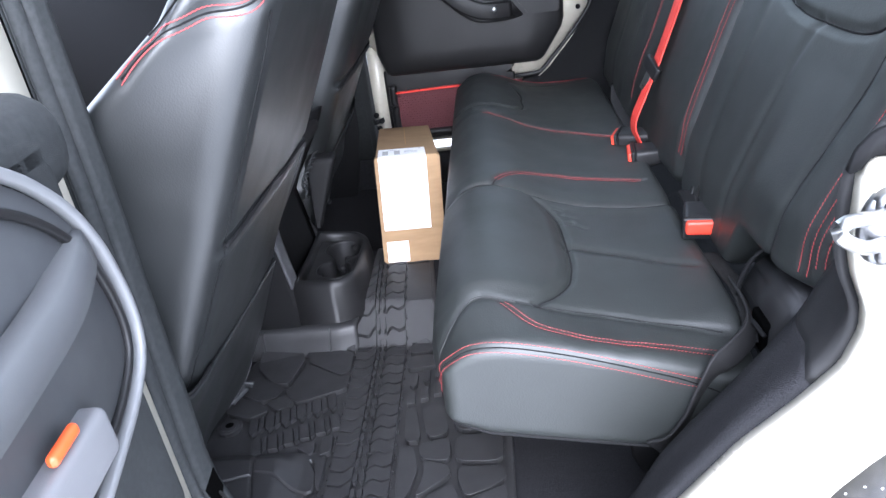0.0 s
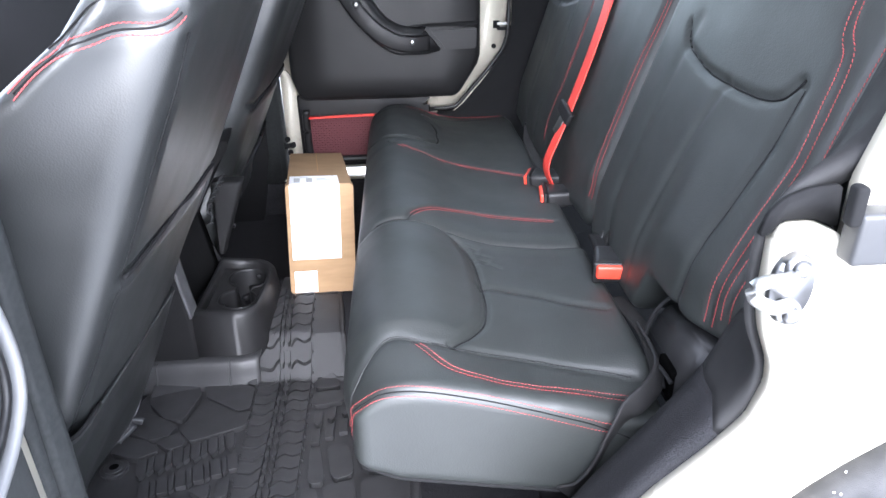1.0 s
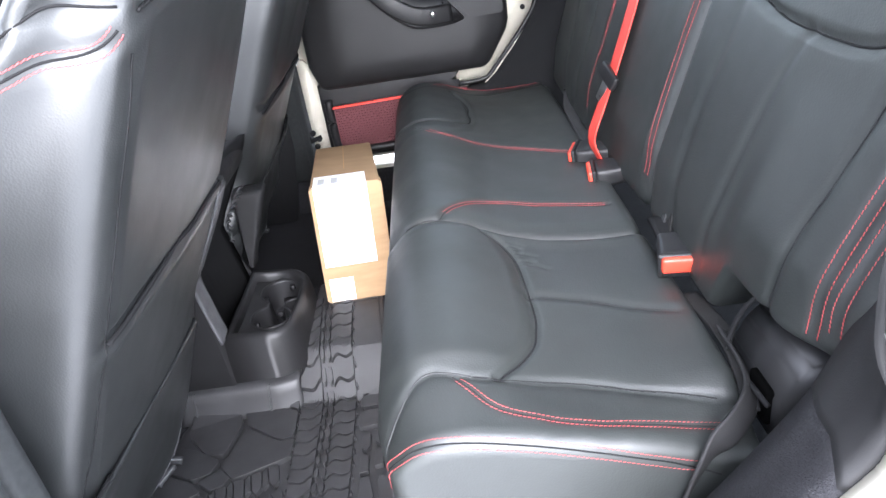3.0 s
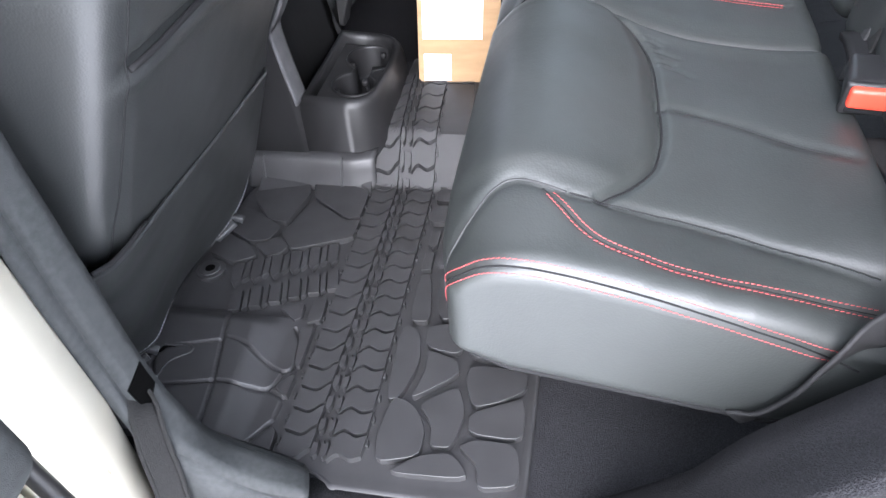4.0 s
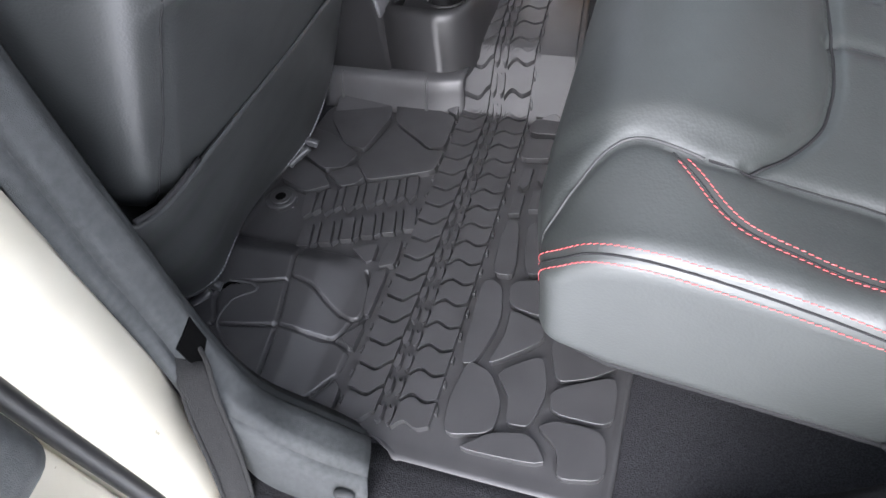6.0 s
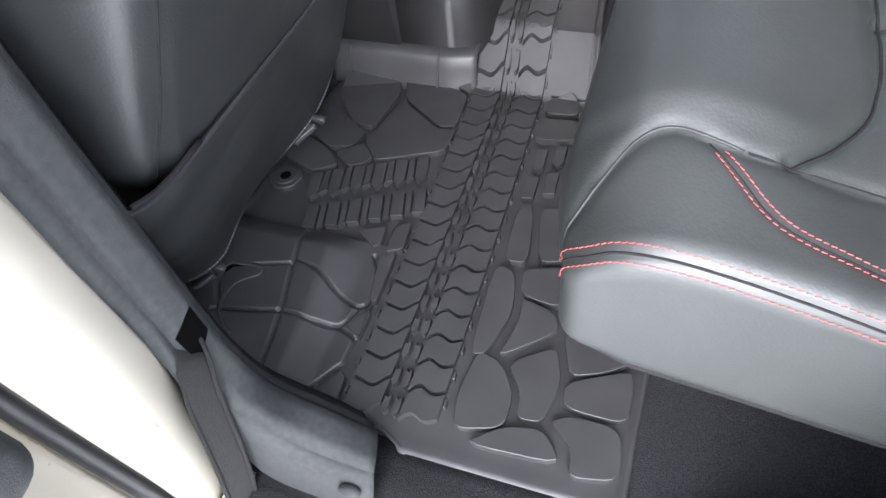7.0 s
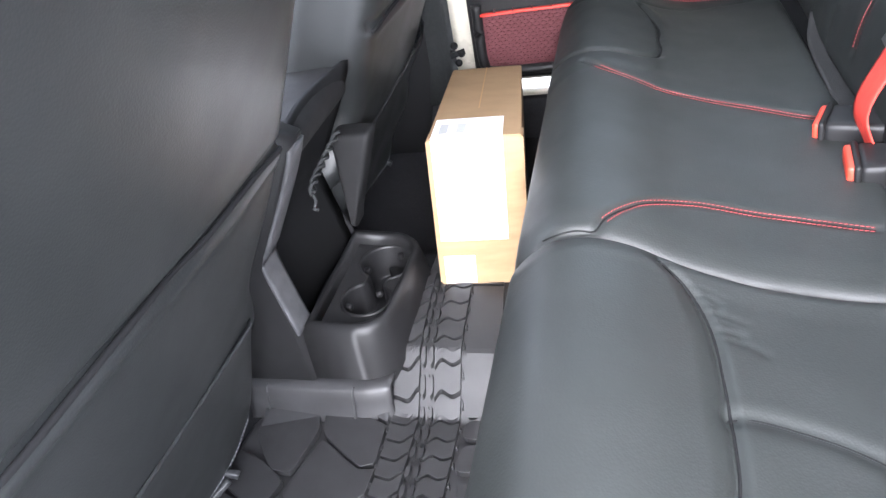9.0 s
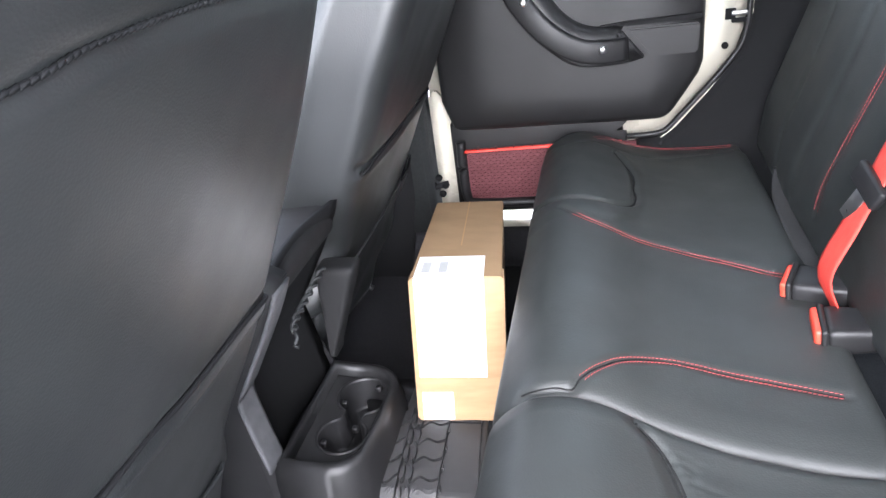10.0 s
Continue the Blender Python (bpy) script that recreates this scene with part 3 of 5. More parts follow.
for off in (-0.0062, 0.0062):
    stitching(HEM[:-1] + [(0.565, 0.055, 0.259)], tree, cushion, off)
part("seam_line", tube(lay(HEM, tree), 0.0010, 6), DARK, cushion)
part("seam_line", tube(lay(SWEEP, tree), 0.0006, 6), DARK, cushion)
part("binding", tube([p + np.array((0, 0.001, -0.003 + 0.0004 * math.sin(k * 1.7))) for k, p in enumerate(lay(LOW_EDGE, tree, lift=-0.0005))], 0.0034, 8), DARK, cushion, "black frayed binding under the cover")
part("piping", tube(lay(RIDGE[7:], tree, lift=0.0003), 0.0012, 6), PIPING, cushion)
part("seam_line", tube(lay(PAD, tree), 0.0014, 6), DARK, cushion)
part("seam_line", tube(lay(RIDGE[1:8], tree, lift=-0.0003), 0.0010, 6), DARK, cushion)
part("seam_line", tube(lay(CROSS, tree, lift=-0.0004), 0.0009, 6), DARK, cushion)
part("cover_edge", tube(COVER, 0.01, 10, 0.006, (0.030, 0.005, (0.75, -0.5, 0.5))), VINYL, near_seat, "loose grey-black rear edge of the seat cover")
part("underside_frame", slab([(0.27, 0.185), (0.52, 0.135), (0.57, 0.15), (0.60, 0.24), (0.27, 0.24)], "y", 0.06, 0.50, 0.004), DARK, near_seat)
part("frame_bar", tube([(0.275, 0.30, 0.17), (0.28, 0.16, 0.158), (0.29, 0.10, 0.163), (0.32, 0.080, 0.161), (0.40, 0.072, 0.154), (0.50, 0.072, 0.140)], 0.006, 8, 0.012), DARK, near_seat, "black tubular seat frame bar")
for fy in (0.16, 0.44):
    part("floor_leg", tube([(0.50, fy, 0.19), (0.51, fy, 0.10), (0.52, fy, 0.02), (0.55, fy, -0.005)], 0.012, 8, 0.02, (0.04, 0.014, (0, 1, 0))), DARK, near_seat)

wide_seat = thing("rear_bench", (0.43, 0.98, 0.0), "wide black leather rear bench seat with red stitching", "car seat", "rear seats")
shape = cushion_shape(0.528, 1.435, (110, 260, 16), False, True, -0.05, -1, 0.018)
shape = dress_cushion(shape, wide_seat, True)
MID_NEAR = [(0.25, 0.532, 0.34), (0.29, 0.530, 0.35), (0.311, 0.532, 0.35), (0.321, 0.555, 0.348), (0.342, 0.58, 0.343), (0.369, 0.606, 0.333), (0.41, 0.626, 0.318), (0.45, 0.628, 0.310), (0.50, 0.616, 0.305), (0.55, 0.602, 0.304), (0.60, 0.585, 0.303)]
MID_FAR = [(0.28, 0.985, 0.345), (0.30, 0.965, 0.345), (0.33, 0.943, 0.345), (0.376, 0.928, 0.331), (0.416, 0.921, 0.317), (0.457, 0.912, 0.309), (0.495, 0.896, 0.305), (0.535, 0.875, 0.304), (0.58, 0.847, 0.303), (0.60, 0.84, 0.303)]
FRONT_FAR = mirror([(0.225, 0.40, 0.28), (0.24, 0.42, 0.33), (0.267, 0.44, 0.345), (0.31, 0.45, 0.346), (0.36, 0.445, 0.336), (0.395, 0.42, 0.33), (0.403, 0.38, 0.328), (0.40, 0.27, 0.328), (0.37, 0.18, 0.336)], True)
for line, d, w in ((MID_NEAR, 0.004, 0.006), (MID_FAR, 0.004, 0.006), (FRONT_FAR, 0.008, 0.006)):
    shape = carve(shape, line, d, w)
cushion = part("seat_cushion", shape, LEATHER, wide_seat)
tree = tree_of(shape)
for off in (-0.004, 0.004):
    stitching(MID_NEAR[3:], tree, cushion, off, size=FINE)
    stitching(MID_FAR[1:], tree, cushion, off, size=FINE)
for off in (-0.006, 0.006):
    stitching([(x, y + 0.012, z) for x, y, z in mirror(SWEEP[1:], True)], tree, cushion, off, size=FINE)
for line, r in ((FRONT_FAR, 0.0019), (MID_NEAR, 0.0011), (MID_FAR, 0.0011)):
    part("seam_line", tube(lay(line, tree), r, 6), DARK, cushion)
part("underside_frame", slab([(0.27, 0.185), (0.52, 0.135), (0.57, 0.15), (0.60, 0.24), (0.27, 0.24)], "y", 0.58, 1.40, 0.004), DARK, wide_seat)
for fy in (0.62, 1.33):
    part("floor_leg", tube([(0.50, fy, 0.19), (0.51, fy, 0.10), (0.52, fy, 0.0), (0.55, fy, -0.03)], 0.012, 8, 0.02, (0.04, 0.014, (0, 1, 0))), DARK, wide_seat)


# backrests lean back; u is height up the backrest, its front lies at back_x(z)
def back_x(z):
    return 0.625 + 0.33 * (z - 0.30)


def backrest_shape(y0, y1, n, round_near, round_far):
    def lean(V):
        y, z = V[:, 1].copy(), V[:, 2].copy()
        front = smooth01((0.11 - V[:, 0]) / 0.1)
        e = np.zeros_like(y)
        if round_near:
            e += smooth01((y0 + 0.10 - y) / 0.10)
        if round_far:
            e += smooth01((y - y1 + 0.10) / 0.10)
        low = smooth01((0.42 - z) / 0.12)
        V[:, 0] = V[:, 0] + back_x(z) + front * (0.025 * e + 0.02 * low - 0.008 * np.sin((y - y0) / (y1 - y0) * math.pi))
        if round_near:
            V[:, 2] = z + 0.085 * smooth01((0.26 - y) / 0.07) * np.clip((0.60 - z) / 0.30, 0, 1)
            V[:, 1] = y + 0.03 * low * smooth01((y0 + 0.2 - y) / 0.2)
        return V
    return soft_box((0.0, y0, 0.30), (0.11, y1, 0.90), 0.03, n, lean)


def on_back(points):
    return [(back_x(z) - 0.004, y, z) for y, z in points]


B_CUT = on_back([(0.43, 0.695), (0.405, 0.668), (0.355, 0.655), (0.31, 0.647), (0.248, 0.643), (0.181, 0.643), (0.144, 0.647), (0.116, 0.657), (0.098, 0.678)])
B_MID = on_back([(0.241, 0.642), (0.265, 0.577), (0.28, 0.49), (0.288, 0.403), (0.29, 0.33)])
B_SIDE = on_back([(0.090, 0.67), (0.097, 0.57), (0.101, 0.53), (0.104, 0.49), (0.111, 0.406), (0.118, 0.36)])
B_SIDE2 = on_back([(0.40, 0.70), (0.425, 0.55), (0.42, 0.42), (0.40, 0.33)])
B_RED = on_back([(0.08, 0.90), (0.074, 0.752), (0.053, 0.712), (0.046, 0.664), (0.044, 0.606), (0.046, 0.536), (0.047, 0.468), (0.045, 0.40)])
B_RED2 = on_back([(0.016, 0.90), (0.015, 0.757), (0.014, 0.70), (0.015, 0.615), (0.020, 0.551), (0.025, 0.477), (0.024, 0.42)])
shape = backrest_shape(-0.025, 0.532, (6, 84, 90), True, False)
for line, d, w in ((B_CUT, 0.008, 0.0045), (B_MID, 0.003, 0.008), (B_SIDE, 0.005, 0.007), (B_SIDE2, 0.003, 0.014), (B_RED, 0.003, 0.006), (B_RED2, 0.003, 0.006)):
    shape = carve(shape, line, d, w)
back = part("backrest", shape, LEATHER, near_seat)
tree = tree_of(shape)
part("seam_line", tube(lay(B_CUT, tree), 0.0014, 6), DARK, back)
part("seam_line", tube(lay(B_SIDE, tree), 0.0009, 6), DARK, back)
for line in (B_RED, B_RED2):
    for off in (-0.006, 0.006):
        stitching(line, tree, back, off, size=FINE)

shape = backrest_shape(0.54, 1.44, (6, 110, 80), False, True)
C_RED = on_back([(0.556, 0.90), (0.556, 0.70), (0.562, 0.575), (0.56, 0.45), (0.55, 0.36)])
C_RED2 = on_back([(0.93, 0.90), (0.93, 0.70), (0.925, 0.575), (0.93, 0.45), (0.93, 0.36)])
for line, d, w in ((mirror(B_CUT, True), 0.008, 0.0045), (mirror(B_MID, True), 0.003, 0.008), (mirror(B_SIDE, True), 0.003, 0.014), (mirror(B_SIDE2, True), 0.003, 0.014), (C_RED, 0.004, 0.006), (C_RED2, 0.004, 0.006)):
    shape = carve(shape, line, d, w)
back = part("backrest", shape, LEATHER, wide_seat)
tree = tree_of(shape)
for off in (-0.005, 0.005):
    stitching(C_RED, tree, back, off, size=FINE)
    stitching(C_RED2, tree, back, off, size=FINE)

# ---- red belt across the wide backrest, and the buckles in the gap behind the cushions ----
belt = thing("seat_belt", (0.62, 0.70, 0.30), "red seat belt hanging down the rear backrest", "seat belt")
part("webbing", tube([(back_x(0.93) - 0.012, 0.885, 0.93), (back_x(0.69) - 0.014, 0.812, 0.69), (back_x(0.58) - 0.016, 0.79, 0.58), (back_x(0.47) - 0.02, 0.778, 0.47), (back_x(0.42) - 0.028, 0.762, 0.42), (back_x(0.36) - 0.030, 0.755, 0.36), (0.632, 0.748, 0.31), (0.648, 0.745, 0.27)], 0.02, 8, 0.012, (0.050, 0.0025, (1, 0, -0.33))), WEB_RED, belt)
tongue = part("tongue", soft_box((-0.034, -0.006, -0.012), (0.034, 0.006, 0.016), 0.005, (3, 1, 2)), PLASTIC, belt, "black plastic belt tongue")
tongue.matrix_parent_inverse = Matrix.Translation(-Vector(belt.location)) @ pose(back_x(0.468) - 0.026, 0.776, 0.468, -18, 18, -84)
part("steel_blade", soft_box((-0.012, -0.0015, -0.05), (0.012, 0.0015, -0.01), 0.0012, (1, 1, 2)), STEEL, tongue)


def buckle(at, yaw, pitch, length, body, label, grow=(1.42, 1.55, 1.6)):
    """Belt buckle: a box with a red push button at its tip, local -x ahead."""
    ob = thing("belt_buckle", at, label, "belt buckle", "belt buckles")
    ob.scale = grow
    ob.rotation_euler = Euler((0, radians(pitch), radians(yaw)))
    def put(name, shape, m, lab=""):
        p = part(name, shape, m, None, lab)
        p.parent = ob
        return p
    def taper(V):
        s = smooth01(V[:, 0] / length)
        V[:, 1] *= 1 - 0.25 * s
        V[:, 2] = 0.012 + (V[:, 2] - 0.012) * (1 - 0.3 * s)
        return V
    put("body", soft_box((0.008, -0.021, 0.0), (length, 0.021, 0.024), 0.006, (6, 4, 3), taper), body)
    put("rim", soft_box((0.004, -0.0215, -0.0005), (0.010, 0.0215, 0.0245), 0.0028, (1, 4, 3)), PLASTIC, "black rim round the button")
    put("button", soft_box((-0.001, -0.0185, 0.0075), (0.008, 0.0185, 0.0228), 0.003, (2, 4, 2)), RED, "red push button")
    put("slot", soft_box((0.0025, -0.0175, 0.0025), (0.006, 0.0175, 0.0078), 0.001, (1, 4, 1)), DARK, "black slot for the tongue")
    put("stalk", tube([(length - 0.005, 0, 0.012), (length + 0.03, 0, 0.008), (length + 0.06, 0, -0.004)], 0.01, 8, 0.01, (0.03, 0.008, (0, 0, 1))), DARK)
    return ob


buckle((0.635, 0.314, 0.310), 82, -6, 0.05, PLASTIC, "black belt buckle with a red button, standing upright", (1.5, 1.5, 1.55))
buckle((0.598, 0.708, 0.288), -8, -6, 0.085, PLASTIC, "black belt buckle with a red button lying on the bench")
buckle((0.588, 0.812, 0.291), -22, -6, 0.085, PLASTIC, "black belt buckle with a red button lying on the bench")
anchor = thing("belt_strap", (0.65, 0.41, 0.31), "short black webbing strap between the two seat backs", "strap")
part("webbing", tube([(0.628, 0.37, 0.305), (0.638, 0.39, 0.320), (0.650, 0.415, 0.345), (0.664, 0.435, 0.385)], 0.01, 8, 0.01, (0.026, 0.004, (1, 0, 0))), WEB_BLACK, anchor)
part("webbing", tube([(0.632, 0.41, 0.300), (0.640, 0.425, 0.322), (0.652, 0.44, 0.350)], 0.01, 8, 0.01, (0.020, 0.004, (1, 0, 0))), WEB_GREY, anchor)
anchor = thing("belt_strap", (0.65, 1.0, 0.30), "short black webbing strap lying in the back of the bench", "strap")
part("webbing", tube([(0.66, 1.17, 0.335), (0.645, 1.10, 0.318), (0.641, 1.04, 0.312), (0.640, 0.96, 0.309), (0.640, 0.90, 0.306), (0.645, 0.85, 0.292)], 0.01, 8, 0.01, (0.036, 0.003, (0, 0, 1))), WEB_GREY, anchor)
part("webbing", tube([(0.638, 0.30, 0.296), (0.642, 0.26, 0.299), (0.647, 0.19, 0.301), (0.638, 0.12, 0.303), (0.63, 0.085, 0.296)], 0.01, 8, 0.01, (0.024, 0.004, (0, 0, 1))), WEB_BLACK, thing("belt_strap", (0.64, 0.19, 0.30), "dark grey webbing strap in the gap behind the cushion", "strap"))
recess = thing("seat_latch", (0.66, 0.11, 0.27), "black plastic latch housing under the foot of the seat back", "latch")
housing = part("housing", slab([(0.640, 0.262), (0.640, 0.322), (0.652, 0.352), (0.668, 0.368), (0.72, 0.372), (0.72, 0.262)], "y", 0.045, 0.165, 0.004), PLASTIC, recess)
part("lip", tube([(0.638, 0.168, 0.300), (0.640, 0.168, 0.326), (0.653, 0.168, 0.358), (0.670, 0.168, 0.374)], 0.003, 8, 0.006), DARK, housing, "raised edge of the latch housing")
# solid black box on the housing; its colour is the shade of an opening
part("opening", soft_box((0.634, 0.062, 0.280), (0.650, 0.106, 0.326), 0.004, (2, 3, 3)), HOLE_SHADE, recess, "black box painting the shade of the latch opening")
part("striker_bar", tube([(0.634, 0.058, 0.312), (0.630, 0.080, 0.316), (0.632, 0.100, 0.310)], 0.003, 8, 0.006), DARK, recess, "black latch bar")
part("hook", tube([(0.630, 0.070, 0.296), (0.634, 0.086, 0.303), (0.640, 0.096, 0.322)], 0.003, 8, 0.006), DARK, recess, "small black hook")
part("side_wall", slab([(0.60, 0.25), (0.60, 0.292), (0.644, 0.318), (0.70, 0.39), (0.74, 0.39), (0.74, 0.25)], "y", -0.012, 0.012, 0.004), DARK, recess)


# ---- front seats: the driver's and, mirrored, the passenger's ----
def front_seat(far, label):
    ob = thing("front_seat", (-0.2, 1.16 if far else 0.30, 0.0), label, "car seat", "front seats")

    def flip(shape):
        V, F = shape
        V = np.array(V, float)
        if far:
            V[:, 1] = 2 * 0.71 - V[:, 1]
            F = [f[::-1] for f in F]
        return V, F

    def lean(V):
        x, y, z = V[:, 0].copy(), V[:, 1].copy(), V[:, 2].copy()
        rear = smooth01(x / 0.16)
        crown = np.sin(np.clip((y - 0.0) / 0.6, 0, 1) * math.pi)
        V[:, 0] = x - 0.16 + 0.47 * (z - 0.31) - 0.085 - 0.012 * rear * (1 - crown)
        nose = smooth01((0.13 - x) / 0.13)
        V[:, 1] = y - 0.035 * nose * smooth01((0.3 - y) / 0.3) * smooth01((z - 0.30) / 0.2) + 0.02 * nose * smooth01((y - 0.3) / 0.3)
        V[:, 0] -= nose * np.interp(z, [0.2, 0.3, 0.6, 0.68, 0.75, 0.81, 1.02], [0.02, 0.10, 0.09, 0.03, -0.035, -0.055, -0.06]) * smooth01((0.40 - y) / 0.4)
        V[:, 2] = z - 0.05 * np.clip((y - 0.07) / 0.44, 0, 1) * smooth01((0.46 - z) / 0.17)
        V[:, 2] += 0.045 * smooth01((0.11 - y) / 0.09) * smooth01((0.33 - z) / 0.08)
        V[:, 0] += 0.47 * (V[:, 2] - z)
        V[:, 1] -= 0.04 * np.exp(-((V[:, 2] - 0.32) / 0.07) ** 2) * smooth01((y - 0.35) / 0.18)
        taper = smooth01((z - 0.62) / 0.4)
        V[:, 1] += taper * 0.07 * np.sign(0.30 - y) * smooth01(np.abs(y - 0.30) / 0.25)
        return V
    shape = soft_box((0.0, 0.045, 0.235), (0.16, 0.552, 1.02), 0.042, (12, 60, 96), lean)

    def on_plane(points, lift=0.0):
        return [(-0.085 + 0.47 * (z - 0.31) + lift, y, z) for y, z in points]
    pocket = on_plane([(0.078, 0.482), (0.095, 0.486), (0.20, 0.489), (0.355, 0.481), (0.46, 0.478), (0.55, 0.472)])
    seam = on_plane([(0.085, 0.74), (0.08, 0.62), (0.078, 0.49), (0.074, 0.40), (0.068, 0.30), (0.06, 0.2)])
    cap = on_plane([(0.09, 0.775), (0.16, 0.788), (0.213, 0.796), (0.286, 0.80), (0.38, 0.796), (0.5, 0.78)])
    side = [(0.125, 0.055, 0.756), (0.09, 0.044, 0.758), (0.05, 0.042, 0.754), (0.01, 0.038, 0.744), (-0.022, 0.035, 0.726), (-0.045, 0.033, 0.70)]
    side_up = [(x - 0.002, y, z + 0.030) for x, y, z in side[:5]]
    for line, d, w in ((pocket, 0.009, 0.006), ([(x, y, z - 0.016) for x, y, z in pocket], -0.005, 0.010), (seam, 0.005, 0.007), (cap, 0.005, 0.006), (side, 0.003, 0.006), (side_up, 0.004, 0.005)):
        shape = carve(shape, line, d, w)
    back = part("backrest", flip(shape), LEATHER_FLAT, ob)
    tree = tree_of(shape)
    lie = lambda pts: lay(pts, tree, 0.006, 0.0004)
    part("seam_line", flip(tube(lie(seam), 0.0009, 6)), DARK, back)
    # the pocket is closed; a dark tube in the seam paints the slit's shade
    part("pocket_slit_shade", flip(tube(lie(pocket)[1:], 0.0032, 6)), DARK, back, "black tube painting the shade of the map pocket slit")

    def row(line, off, material, size, lab):
        o = stitching(line, tree, back, off, material=material, size=size, label=lab)
        if far:
            for v in o.data.vertices:
                v.co.y = 2 * 0.71 - v.co.y
            o.data.flip_normals()
    for off in (-0.0055, 0.0055):
        row(side, off, THREAD, (0.0046, 0.0008, 0.0008), "red thread stitching")
    for line in (side, side_up):
        part("seam_line", flip(tube(lie(line), 0.0011, 6)), DARK, back)
    row(cap, 0.0, DARK, (0.0050, 0.0022, 0.0022), "black thread stitching")
    # loose cover below the pocket, with a rolled lower hem
    fold = lambda y: float(np.interp(y, [0.0, 0.023, 0.047, 0.074, 0.122, 0.198, 0.319, 0.415, 0.52], [0.318, 0.299, 0.290, 0.287, 0.284, 0.277, 0.264, 0.258, 0.250]))
    rows = []
    for k in range(19):
        f = (k / 18) ** 1.25
        rows.append([])
        for u in np.linspace(0, 1, 40):
            y = 0.008 + 0.087 * f + u * (0.506 - 0.041 * f)
            z = fold(y) * (1 - f) + (-0.005 + 0.05 * (1 - u) ** 5) * f
            lift = 0.0035 * (1 - f) - 0.003 * f + 0.010 * f * math.sin(f * 3.1) + 0.010 * f * f * math.sin(u * 9 + 1.3) + 0.007 * (1 - u) ** 3 * math.sin(f * 13 + 1.2 + u * 3) * smooth01(f * 6)
            wrap = (0.012 + 0.013 * f) * max(0.0, 1 - u / 0.14) ** 2 + 0.05 * max(0.0, (u - 0.92) / 0.08) ** 2
            rows[-1].append((-0.085 + 0.47 * (z - 0.31) + lift - wrap, y, z))
    V, F = thick(rows, (-0.006, 0, 0))
    skirt = part("cover_skirt", flip((V, F)), LEATHER_FLAT, ob, "loose black leatherette cover skirt")
    part("fold_lip", flip(tube([np.array(p) + np.array((-0.002, 0, 0)) for p in rows[0]], 0.0012, 8)), LEATHER_FLAT, skirt)
    # dark tube that paints the shade above the fold
    part("fold_gap_shade", flip(tube([np.array(p) + np.array((-0.001, 0, 0.0045)) for p in rows[0][1:9]], 0.0028, 6)), DARK, skirt)
    hem = [np.array(p) + np.array((0.003, 0, 0.006)) for p in rows[-1]]
    part("hem", flip(tube(hem, 0.0022, 6)), LEATHER_FLAT, skirt)
    dots = curve(hem, 0.0075)
    part("hem_stitching", flip(boxes([(p + np.array((0.004, 0, 0.005)), q - p, np.array((1.0, 0, 0))) for p, q in zip(dots, dots[1:])], (0.0036, 0.0011, 0.001))), PALE_THREAD, skirt, "pale grey hem stitches", kind="stuff")

    def puff(V):
        V[:, 2] += 0.03 * np.sin(np.clip((V[:, 0] + 0.72) / 0.5, 0, 1) * math.pi)
        return V
    part("seat_cushion", flip(soft_box((-0.74, 0.04, 0.14), (-0.17, 0.56, 0.30), 0.05, (20, 20, 6), puff)), LEATHER, ob)
    part("base", flip(soft_box((-0.68, 0.08, 0.0), (-0.24, 0.52, 0.15), 0.02, (4, 4, 3))), DARK, ob)
    for ry, rz in ((0.132, 0.016), (0.425, -0.006)):
        rail = part("seat_rail", flip(tube([(-0.65, ry, rz), (-0.35, ry, rz), (-0.235, ry, rz + 0.003)], 0.01, 12, 0.008, (0.034, 0.022, (0, 0, 1)))), DARK, ob, "black steel seat rail")
        part("tongue", flip(tube([(-0.255, ry, rz + 0.008), (-0.225, ry + 0.002, rz + 0.010), (-0.206, ry + 0.004, rz + 0.006), (-0.198, ry + 0.005, rz + 0.0)], 0.01, 12, 0.006, (0.010, 0.012, (0, 0, 1)))), SILVER, rail, "smooth grey rail end")
        part("foot", flip(tube([(-0.215, ry - 0.004, rz + 0.004), (-0.228, ry - 0.022, rz - 0.002), (-0.236, ry - 0.032, rz - 0.006), (-0.240, ry - 0.038, rz - 0.012)], 0.008, 10, 0.006, (0.014, 0.010, (0, 0, 1)))), SILVER, rail, "grey rail foot")
    def cone(V):
        t = np.clip((0.31 - V[:, 2]) / 0.17, 0, 1)
        V[:, 0] = -0.134 + (V[:, 0] + 0.134) * (1 - 0.86 * t)
        V[:, 1] += 0.01 * t
        return V
    if far:
        part("side_cover", flip(soft_box((-0.134, 0.50, 0.13), (-0.058, 0.552, 0.31), 0.012, (6, 3, 8), cone)), VINYL, ob, "black lower side cover")
    part("head_restraint", flip(soft_box((0.12, 0.17, 1.03), (0.23, 0.43, 1.15), 0.04, (4, 8, 5))), LEATHER, ob)
    return ob


front_seat(False, "black leatherette driver seat with a map pocket and red side stitching")
front_seat(True, "black leatherette passenger seat with a map pocket")

# ---- centre console end with two cup holders ----
console = thing("centre_console", (-0.2, 0.74, 0.0), "black plastic centre console end with two cup holders", "console")


CUPS = ((-0.068, 0.708, 0.039), (-0.060, 0.806, 0.045))
bm = bmesh.new()
rim = [(-0.139, 0.612)] + [(-0.062, 0.612)] + arc(-0.062, 0.672, 0.06, -90, -20, 6) + [(0.0, 0.74), (0.0, 0.80)] + arc(-0.06, 0.815, 0.06, 10, 90, 6) + [(-0.139, 0.878)]


